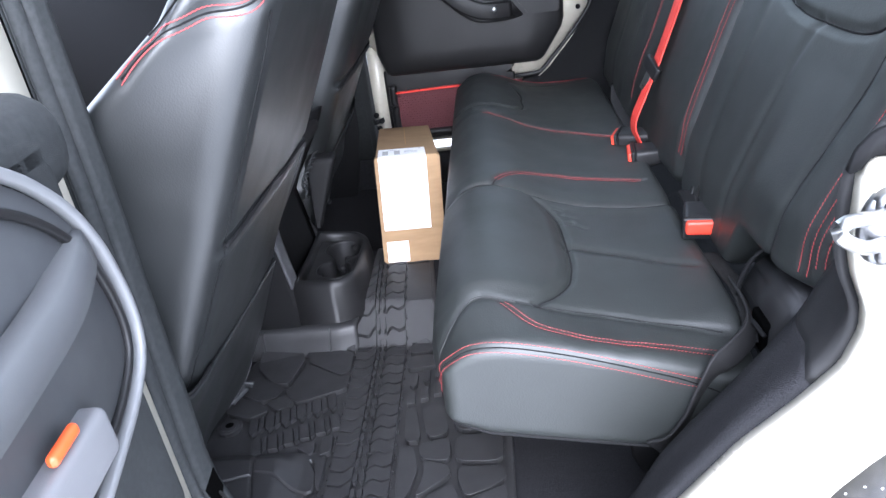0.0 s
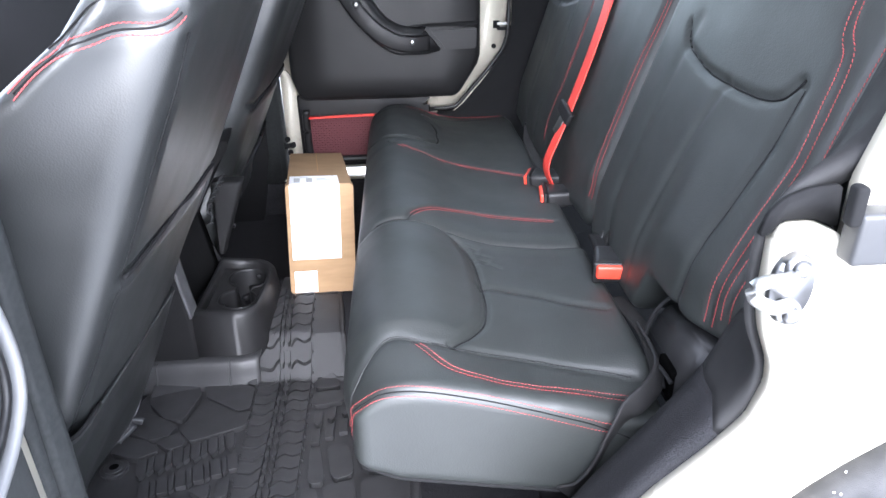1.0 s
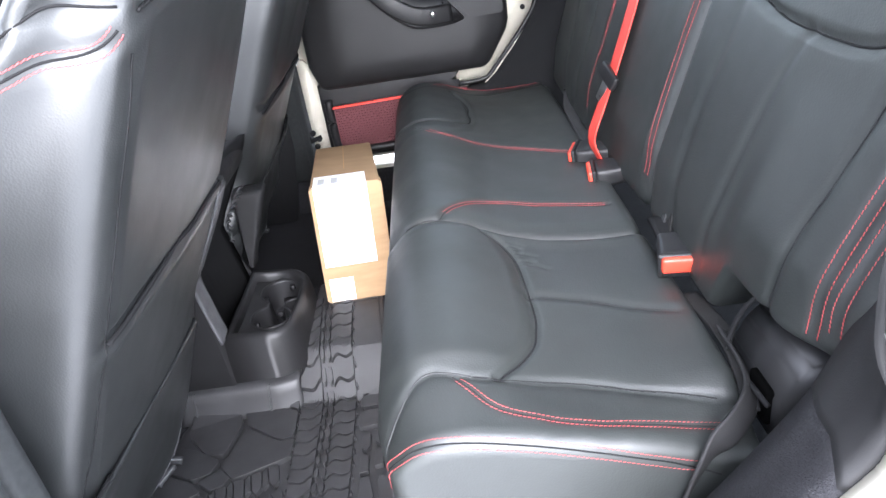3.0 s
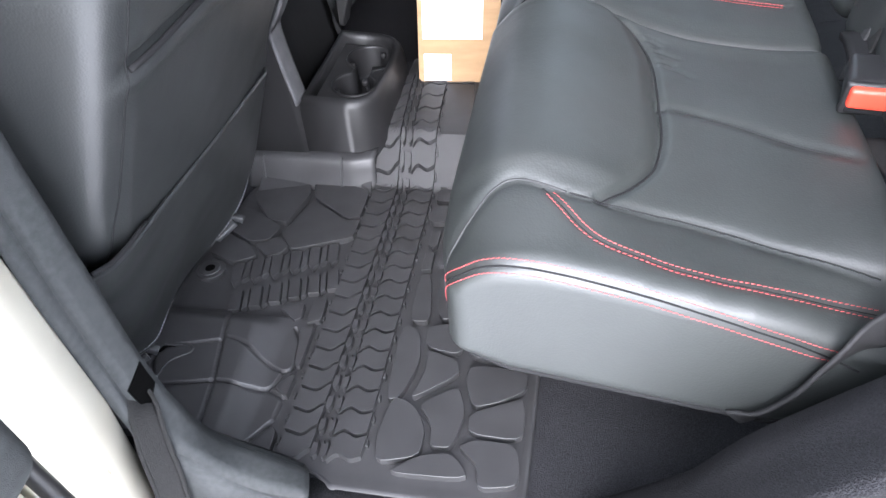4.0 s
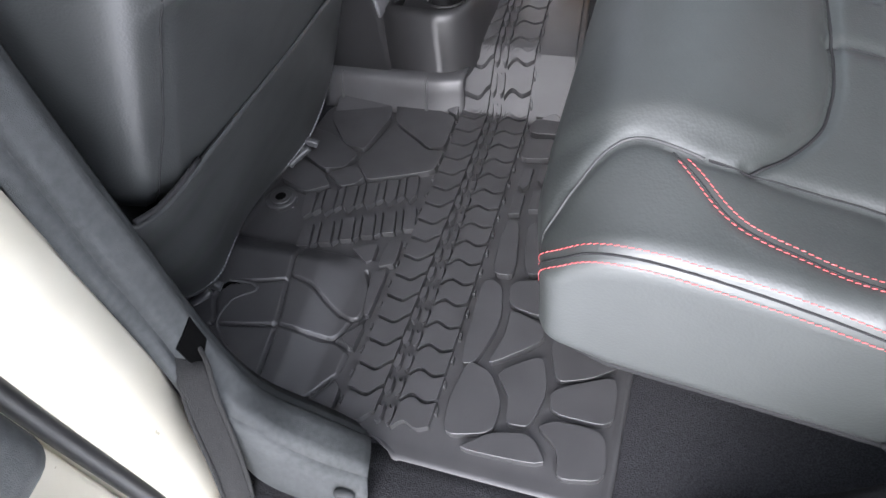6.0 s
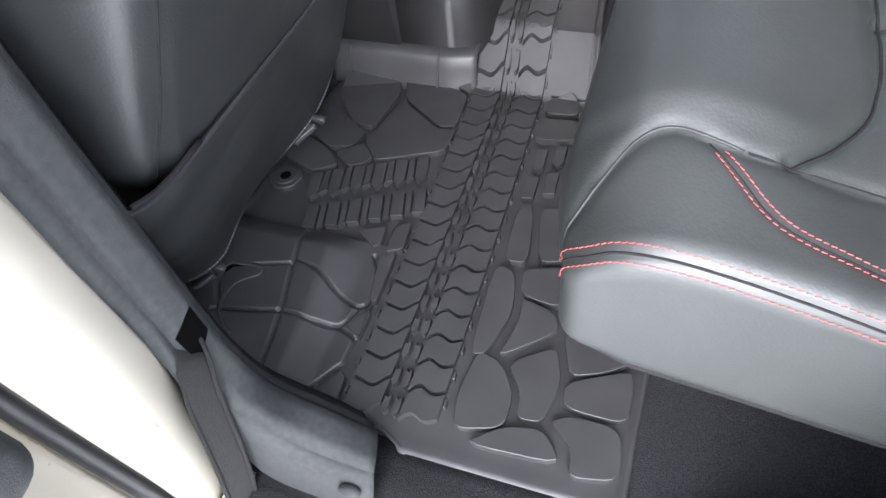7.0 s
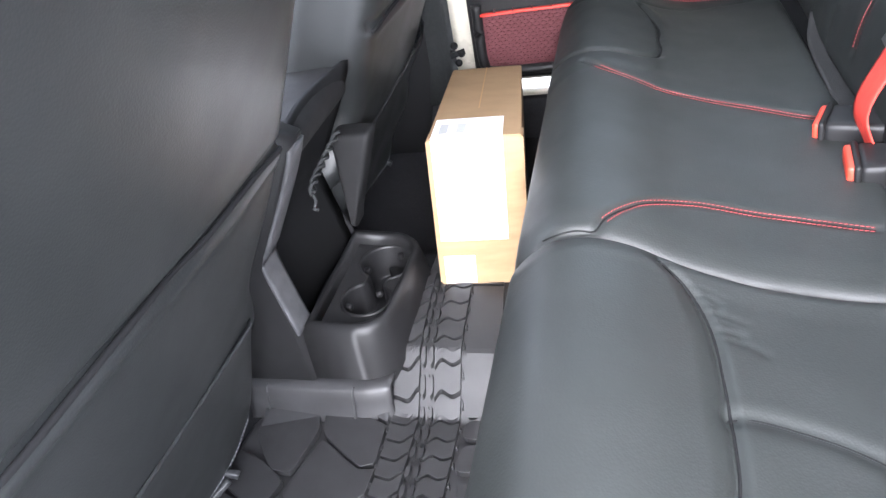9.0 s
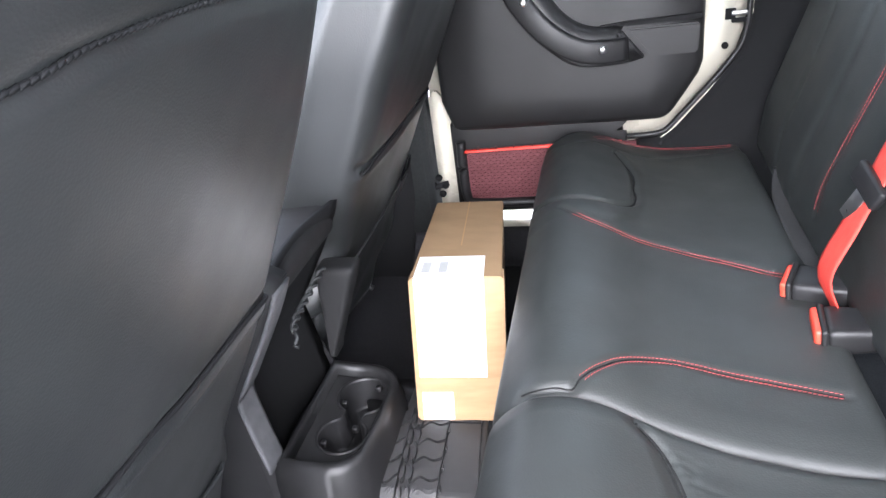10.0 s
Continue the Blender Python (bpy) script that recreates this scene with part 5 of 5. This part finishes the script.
door_part("inner_rim", tube([(0.018 + s_ * 0.985, 0.0955, 0.57 + (z_ - 0.57) * 0.86) for s_, z_ in POD], 0.004, 8, None, (0.007, 0.007, (0, 1, 0))), PLASTIC, "", pod)
door_part("pull_strut", tube([(0.066, 0.088, 0.626), (0.10, 0.098, 0.620), (0.16, 0.106, 0.613), (0.30, 0.105, 0.60)], 0.02, 10, 0.015, (0.036, 0.026, (0, 1, 0))), POD_GREY, "grey pull strut", pod)
door_part("lock_housing", soft_box((0.140, 0.080, 0.492), (0.28, 0.112, 0.536), 0.008, (5, 2, 3)), GREY, "grey lock housing", pod)
door_part("lock_lever", soft_box((0.174, 0.103, 0.539), (0.210, 0.111, 0.549), 0.004, (3, 2, 2)), ORANGE, "orange lock lever", pod)

# ---- moulded rubber floor mat: a dished sheet with raised tread blocks and stone-shaped pads ----
floor_mat = thing("floor_mat", (0.03, 0.3, -0.02), "moulded black rubber floor mat with tyre-tread and stone pattern", "floor mat")


def mat_z(x, y):
    crest, foot = -0.072 - 0.14 * (y - 0.02), -0.034 - 0.047 * (y - 0.014)
    ramp = smooth01((foot - x) / (foot - crest))
    return floor_z(0.0, y) - 0.002 + 0.020 * ramp * smooth01((0.250 - y) / 0.045)


def mat_left(y):
    return float(np.interp(y, [-0.02, 0.0, 0.02, 0.05, 0.10, 0.55, 0.575, 0.583, 0.66, 1.2], [0.09, 0.07, 0.0, -0.13, -0.27, -0.25, -0.24, -0.05, -0.006, 0.012]))


def mat_right(y):
    return float(np.interp(y, [-0.02, -0.008, 0.0, 0.30, 0.42, 0.52, 0.60, 1.2], [0.296, 0.308, 0.312, 0.316, 0.30, 0.20, 0.172, 0.110]))


ys = np.concatenate([np.linspace(-0.016, 0.54, 60), np.linspace(0.55, 0.66, 23), np.linspace(0.67, 1.02, 26)])
rows = []
for y in ys:
    a, b = mat_left(y), mat_right(y)
    xs = np.concatenate([[a, a + 0.002, a + 0.006], np.linspace(a + 0.009, b - 0.009, 110), [b - 0.006, b - 0.002, b]])
    lip = np.array([0.0, 0.002, 0.002] + [0.0] * 110 + [0.002, 0.002, 0.0])
    if y > 0.5:
        lip[:3] *= 0.2
    if y < -0.006:
        lip = np.maximum(lip, 0.0016)
    rows.append([(x, y, float(mat_z(x, y)) + l) for x, l in zip(xs, lip)])
rise = []
for x in np.linspace(-0.26, -0.012, 26):
    y = 0.566 + 0.010 * smooth01((x + 0.06) / 0.05)
    rise.append([(x, y, -0.044), (x, y + 0.004, -0.036), (x, y + 0.010, -0.006), (x, y + 0.013, 0.010), (x, y + 0.018, 0.017), (x, y + 0.05, 0.018)])
part("riser", thick(rise, (0, 0.004, -0.004)), RUBBER, floor_mat, "upright black rubber rim of the mat")
for x in (-0.225, -0.075):
    part("rib", tube([(x, 0.567, -0.04), (x + 0.003, 0.573, -0.01), (x + 0.004, 0.579, 0.012), (x + 0.004, 0.59, 0.018)], 0.0022, 6, 0.004), RUBBER, floor_mat)
part("mat_sheet", thick(rows, (0, 0, -0.004)), RUBBER, floor_mat)


def inset(P, d):
    """An outline moved inward by d along the bisectors of its corners."""
    e = np.roll(P, -1, axis=0) - P
    area = 0.5 * np.sum(P[:, 0] * np.roll(P[:, 1], -1) - P[:, 1] * np.roll(P[:, 0], -1))
    nrm = np.stack([-e[:, 1], e[:, 0]], axis=1) * (1 if area > 0 else -1)
    nrm = nrm / np.maximum(np.linalg.norm(nrm, axis=1, keepdims=True), 1e-9)
    b = nrm + np.roll(nrm, 1, axis=0)
    b = b / np.maximum(np.linalg.norm(b, axis=1, keepdims=True), 0.5)
    return P + b * d


def block(outline, h, name, edge=0.0012, under=0.0026):
    """A raised pad: an outline in plan that follows the mat, with sloped sides."""
    P = np.array(outline, float)
    if P[:, 1].min() > 0.6:
        P[:, 0] = np.maximum(P[:, 0], [mat_left(y) + 0.003 for y in P[:, 1]])
    if np.sum(P[:, 0] * np.roll(P[:, 1], -1) - P[:, 1] * np.roll(P[:, 0], -1)) < 0:
        P = P[::-1]
    n = len(P)
    at = lambda Q, up: [(x, y, float(mat_z(x, y)) + up) for x, y in Q]
    V = at(inset(P, under), -0.001) + at(P, h - edge * 0.7) + at(inset(P, edge), h)
    F = [(r * n + k, r * n + (k + 1) % n, (r + 1) * n + (k + 1) % n, (r + 1) * n + k) for r in (0, 1) for k in range(n)] + [tuple(range(2 * n, 3 * n))]
    me = mesh_of(name, (V, F), RUBBER, smooth=False)
    o = new(name, me)
    o.parent = floor_mat
    o.matrix_parent_inverse = Matrix.Translation(-Vector(floor_mat.location))
    return o


def tread_left(y):
    return 0.007 - 0.042 * y


def tread_right(y):
    return 0.115 - 0.035 * y


def plate(front, back, h, name, rows=6):
    """A tread plate between two lines across the mat, following its slope, with steep sides."""
    n = len(front)
    grid = [[(xa * (1 - f) + xb * f, ya * (1 - f) + yb * f) for (xa, ya), (xb, yb) in zip(front, back)] for f in np.linspace(0, 1, rows)]
    V = [(x, y, float(mat_z(x, y)) + h) for r in grid for x, y in r]
    rim = [k for k in range(n)] + [r * n + n - 1 for r in range(1, rows)] + [(rows - 1) * n + k for k in range(n - 2, -1, -1)] + [r * n for r in range(rows - 2, 0, -1)]
    F = [(r * n + k, r * n + k + 1, (r + 1) * n + k + 1, (r + 1) * n + k) for r in range(rows - 1) for k in range(n - 1)]
    m = len(rim)
    V += [(V[k][0], V[k][1], V[k][2] - h - 0.001) for k in rim]
    F += [(rim[k], rows * n + k, rows * n + (k + 1) % m, rim[(k + 1) % m]) for k in range(m)]
    o = new(name, mesh_of(name, (V, F), RUBBER, smooth=False))
    o.parent = floor_mat
    o.matrix_parent_inverse = Matrix.Translation(-Vector(floor_mat.location))


def wavy(xa, xb, y, skew, form, deep):
    """The front and back lines of a wavy tread bar."""
    u = np.linspace(0, 1, 15)
    w = np.array(curve([(k, v, 0.0) for k, v in zip(np.linspace(0, 1, len(form)), form)], 0.02))
    w = np.interp(u, w[:, 0], w[:, 1])
    front = [(xa + (xb - xa) * k, y + skew * k + v) for k, v in zip(u, w)]
    return front, [(x, yy + deep) for x, yy in front]


HOOK = [0.001, 0.0, -0.002, -0.004, -0.005, -0.002, 0.005, 0.009]
HUMP = [-0.003, 0.004, 0.006, 0.003, -0.001, -0.003, -0.002, 0.0]
TIP = ((-0.0036, 0.008), (-0.0036, 0.003), (-0.0012, -0.002), (0.0012, -0.002), (0.0036, 0.003), (0.0036, 0.008))
rows_y = [0.016 + 0.0343 * k for k in range(17)] + [0.600, 0.637, 0.674, 0.711, 0.748, 0.785]
for y in rows_y:
    p = 0.0343 if y < 0.6 else 0.037
    a, b = tread_left(y), tread_right(y)
    w = b - a
    plate(*wavy(a + 0.002, a + 0.385 * w, y + 0.002, 0.004, HOOK, p - 0.0052), 0.0105, "tread_block")
    plate(*wavy(b - 0.39 * w, b - 0.002, y + 0.004, 0.008, HUMP, p - 0.0052), 0.0105, "tread_block")
    for q in (0.443, 0.560):
        x, yy = a + q * w, y + 0.006
        front = [(x + u, yy + v) for u, v in TIP]
        plate(front, [(x + u * 0.8 - 0.001, yy + p - 0.017 + 0.5 * v) for u, v in TIP], 0.0110, "tread_lug", 3)
    for x, yy in ((a - 0.001, y + 0.016), (b + 0.001, y + 0.028)):
        block([(x - 0.0016, yy), (x + 0.0016, yy), (x + 0.0008, yy + 0.009), (x - 0.0022, yy + 0.009)], 0.0090, "tread_nib", 0.0006, 0.0004)


def stone(corners, h=0.0115, name="stone_pad", soft=0.18):
    """A stone-shaped pad with rounded corners."""
    poly = [np.array(c, float) for c in corners]
    for _ in range(2):
        poly = [v for k in range(len(poly)) for v in (poly[k] * (1 - soft) + poly[(k + 1) % len(poly)] * soft, poly[k] * soft + poly[(k + 1) % len(poly)] * (1 - soft))]
    P = np.array(poly)
    turn = np.sum(P[:, 0] * np.roll(P[:, 1], -1) - P[:, 1] * np.roll(P[:, 0], -1))
    block(inset(P if turn > 0 else P[::-1], 0.0019), h, name, 0.0006, 0.0004)


# stones beside the tread, towards the bench
stone([(0.130, 0.122), (0.162, 0.112), (0.184, 0.078), (0.184, 0.036), (0.130, 0.020), (0.122, 0.066)])
stone([(0.163, 0.113), (0.214, 0.150), (0.230, 0.104), (0.220, 0.052), (0.190, 0.050), (0.187, 0.082)])
stone([(0.120, 0.110), (0.113, 0.235), (0.125, 0.246), (0.145, 0.235), (0.156, 0.180), (0.142, 0.116)])
stone([(0.158, 0.205), (0.205, 0.190), (0.213, 0.165), (0.150, 0.112), (0.162, 0.165)])
stone([(0.142, 0.009), (0.180, 0.041), (0.222, 0.050), (0.250, 0.014)])
stone([(0.222, 0.058), (0.245, 0.072), (0.298, 0.070), (0.306, 0.014), (0.254, 0.003), (0.250, 0.036)])
stone([(0.228, 0.106), (0.296, 0.140), (0.303, 0.120), (0.303, 0.073), (0.234, 0.074)])
stone([(0.217, 0.158), (0.222, 0.186), (0.301, 0.182), (0.302, 0.150), (0.270, 0.126), (0.233, 0.112)])
stone([(0.120, 0.250), (0.116, 0.350), (0.138, 0.354), (0.156, 0.252)])
stone([(0.162, 0.255), (0.144, 0.352), (0.190, 0.356), (0.206, 0.270)])
stone([(0.155, 0.204), (0.147, 0.245), (0.206, 0.262), (0.210, 0.196)])
stone([(0.213, 0.194), (0.211, 0.262), (0.300, 0.268), (0.300, 0.190)])
stone([(0.213, 0.272), (0.196, 0.355), (0.280, 0.350), (0.300, 0.276)])
for k in range(3):
    x, y = 0.124 + 0.025 * k, 0.362 + 0.014 * k
    block([(x - 0.007, y), (x + 0.008, y + 0.003), (x + 0.006, y + 0.044), (x - 0.008, y + 0.040)], 0.0100, "slot_lug", 0.0004, 0.0002)
    block([(x - 0.009, y + 0.098), (x - 0.008, y + 0.062), (x, y + 0.054), (x + 0.007, y + 0.064), (x + 0.006, y + 0.100)], 0.0100, "slot_lug", 0.0004, 0.0002)
stone([(0.102, 0.475), (0.104, 0.53), (0.16, 0.535), (0.175, 0.49)])
stone([(0.103, 0.538), (0.102, 0.575), (0.145, 0.592), (0.162, 0.543)])
# stones towards the driver's seat
stone([(-0.230, 0.522), (-0.235, 0.604), (-0.138, 0.578), (-0.124, 0.541), (-0.138, 0.454), (-0.176, 0.458)], soft=0.12)
stone([(-0.262, 0.498), (-0.205, 0.483), (-0.142, 0.443), (-0.152, 0.406), (-0.187, 0.397), (-0.251, 0.434)], soft=0.12)
stone([(-0.132, 0.578), (-0.068, 0.581), (-0.018, 0.560), (-0.014, 0.484), (-0.038, 0.474), (-0.116, 0.530)], soft=0.10)
stone([(-0.113, 0.526), (-0.040, 0.474), (-0.011, 0.477), (-0.012, 0.426), (-0.108, 0.384), (-0.139, 0.421), (-0.130, 0.468)], soft=0.10)
stone([(-0.138, 0.420), (-0.112, 0.394), (-0.119, 0.375), (-0.142, 0.364), (-0.176, 0.391)], soft=0.12)
stone([(-0.250, 0.425), (-0.183, 0.396), (-0.155, 0.365), (-0.192, 0.342), (-0.248, 0.366)], soft=0.12)
stone([(-0.068, 0.585), (-0.020, 0.602), (-0.018, 0.562)], soft=0.10)
# the side tread: two rows of slots between the stones and the tray
for k in range(6):
    x, y = -0.172 + 0.0280 * k, 0.294 + 0.0128 * k
    block([(x - 0.016, y + 0.050), (x - 0.006, y + 0.010), (x + 0.003, y), (x + 0.009, y + 0.014), (x + 0.000, y + 0.054)], 0.0100, "slot_lug", 0.0004, 0.0002)
    if k < 5:
        block([(x + 0.012, y + 0.012), (x + 0.019, y + 0.023), (x + 0.009, y + 0.063), (x + 0.003, y + 0.054)], 0.0094, "slot_web", 0.0004, 0.0002)
for k in range(6):
    x, y = -0.146 + 0.0270 * k, 0.240 + 0.0125 * k
    block([(x - 0.018, y + 0.040), (x - 0.007, y), (x + 0.009, y + 0.004), (x - 0.003, y + 0.046)], 0.0100, "slot_lug", 0.0004, 0.0002)
    if k < 5:
        block([(x + 0.012, y + 0.004), (x + 0.017, y + 0.0125), (x + 0.006, y + 0.0525), (x, y + 0.046)], 0.0094, "slot_web", 0.0004, 0.0002)
stone([(-0.078, 0.254), (-0.040, 0.272), (-0.036, 0.238), (-0.045, 0.230)], soft=0.12)
stone([(-0.032, 0.274), (-0.010, 0.288), (-0.004, 0.237), (-0.028, 0.226)], soft=0.12)
stone([(-0.033, 0.220), (-0.010, 0.229), (-0.006, 0.150), (-0.017, 0.150)], soft=0.12)
stone([(-0.031, 0.114), (-0.011, 0.140), (-0.006, 0.134), (-0.006, 0.099), (-0.015, 0.100)], soft=0.12)
stone([(-0.010, 0.058), (0.000, 0.048), (0.003, 0.014), (-0.029, 0.020)], soft=0.12)
# tray beside the sill: flat pads above a ramp whose panels are parted by curved grooves
GROOVES = [[(-0.128, 0.180), (-0.095, 0.172), (-0.060, 0.152), (-0.032, 0.142), (-0.018, 0.150), (-0.022, 0.190), (-0.040, 0.222)],
           [(-0.110, 0.104), (-0.075, 0.102), (-0.050, 0.104), (-0.034, 0.116), (-0.028, 0.138)],
           [(-0.075, 0.101), (-0.036, 0.107), (-0.004, 0.087), (-0.022, 0.050), (-0.043, 0.016)],
           [(-0.142, 0.238), (-0.126, 0.172), (-0.107, 0.102), (-0.092, 0.022)],
           [(-0.20, 0.150), (-0.165, 0.160), (-0.126, 0.172)],
           [(-0.19, 0.084), (-0.15, 0.092), (-0.107, 0.102)],
           [(-0.20, 0.150), (-0.207, 0.125), (-0.185, 0.09)]]
lines = [curve([(x, y, 0.0) for x, y in g], 0.002)[:, :2] for g in GROOVES]
rows = []
for y in np.arange(0.012, 0.2441, 0.0016):
    xs = np.linspace(-0.255, -0.012, 152)
    P = np.stack([xs, np.full_like(xs, y)], axis=1)
    dip = np.zeros_like(xs)
    for L in lines:
        d = np.min(np.linalg.norm(P[:, None] - L[None], axis=2), axis=1)
        dip = np.maximum(dip, np.exp(-(d / 0.0024) ** 6))
    edge = smooth01((xs + 0.255) / 0.004) * smooth01((-0.012 - xs) / 0.004) * smooth01((y - 0.012) / 0.004) * smooth01((0.2441 - y) / 0.004)
    rows.append([(x, y, float(mat_z(x, y)) - 0.0015 + 0.0085 * e * (1 - q)) for x, q, e in zip(xs, dip, edge)])
part("ramp_tray", thick(rows, (0, 0, -0.003)), RUBBER, floor_mat)
RIM = [(-0.150, 0.058), (-0.163, 0.066), (-0.184, 0.088), (-0.184, 0.120), (-0.176, 0.132), (-0.165, 0.140), (-0.159, 0.146), (-0.163, 0.153), (-0.180, 0.156), (-0.206, 0.152)]
part("cutout_rim", tube([(x, y, float(mat_z(x, y)) + 0.005) for x, y in RIM], 0.0032, 8, 0.004), RUBBER, floor_mat, "raised rubber rim round the seat bracket cutout")
# the mat is whole here; a flat black bar paints the cutout's shade
part("cutout", tube([(x - 0.004, y, float(mat_z(x, y)) + 0.0052) for x, y in [(-0.172, 0.143), (-0.19, 0.147), (-0.215, 0.142)]], 0.004, 8, 0.004, (0.010, 0.003, (0, 0, 1))), HOLE_SHADE, floor_mat, "black bar painting the shade of the bracket cutout")
plate([(0.106, 0.584), (0.160, 0.584)], [(0.087, 0.80), (0.141, 0.80)], 0.005, "flat_pad", 30)
plate([(0.086, 0.806), (0.140, 0.806)], [(0.080, 0.90), (0.133, 0.90)], 0.005, "flat_pad", 12)
# the last disc is solid: its black paints the shade of the anchor hole
for r, h, nm, m in ((0.024, 0.010, "anchor_boss", RUBBER), (0.017, 0.0125, "anchor_collar", RUBBER), (0.009, 0.0130, "anchor_hole_shade", HOLE_SHADE)):
    o = block([(-0.222 + r * math.cos(2 * math.pi * k / 20), 0.326 + r * math.sin(2 * math.pi * k / 20)) for k in range(20)], h, nm, 0.0015)
    o.data.materials[0] = m
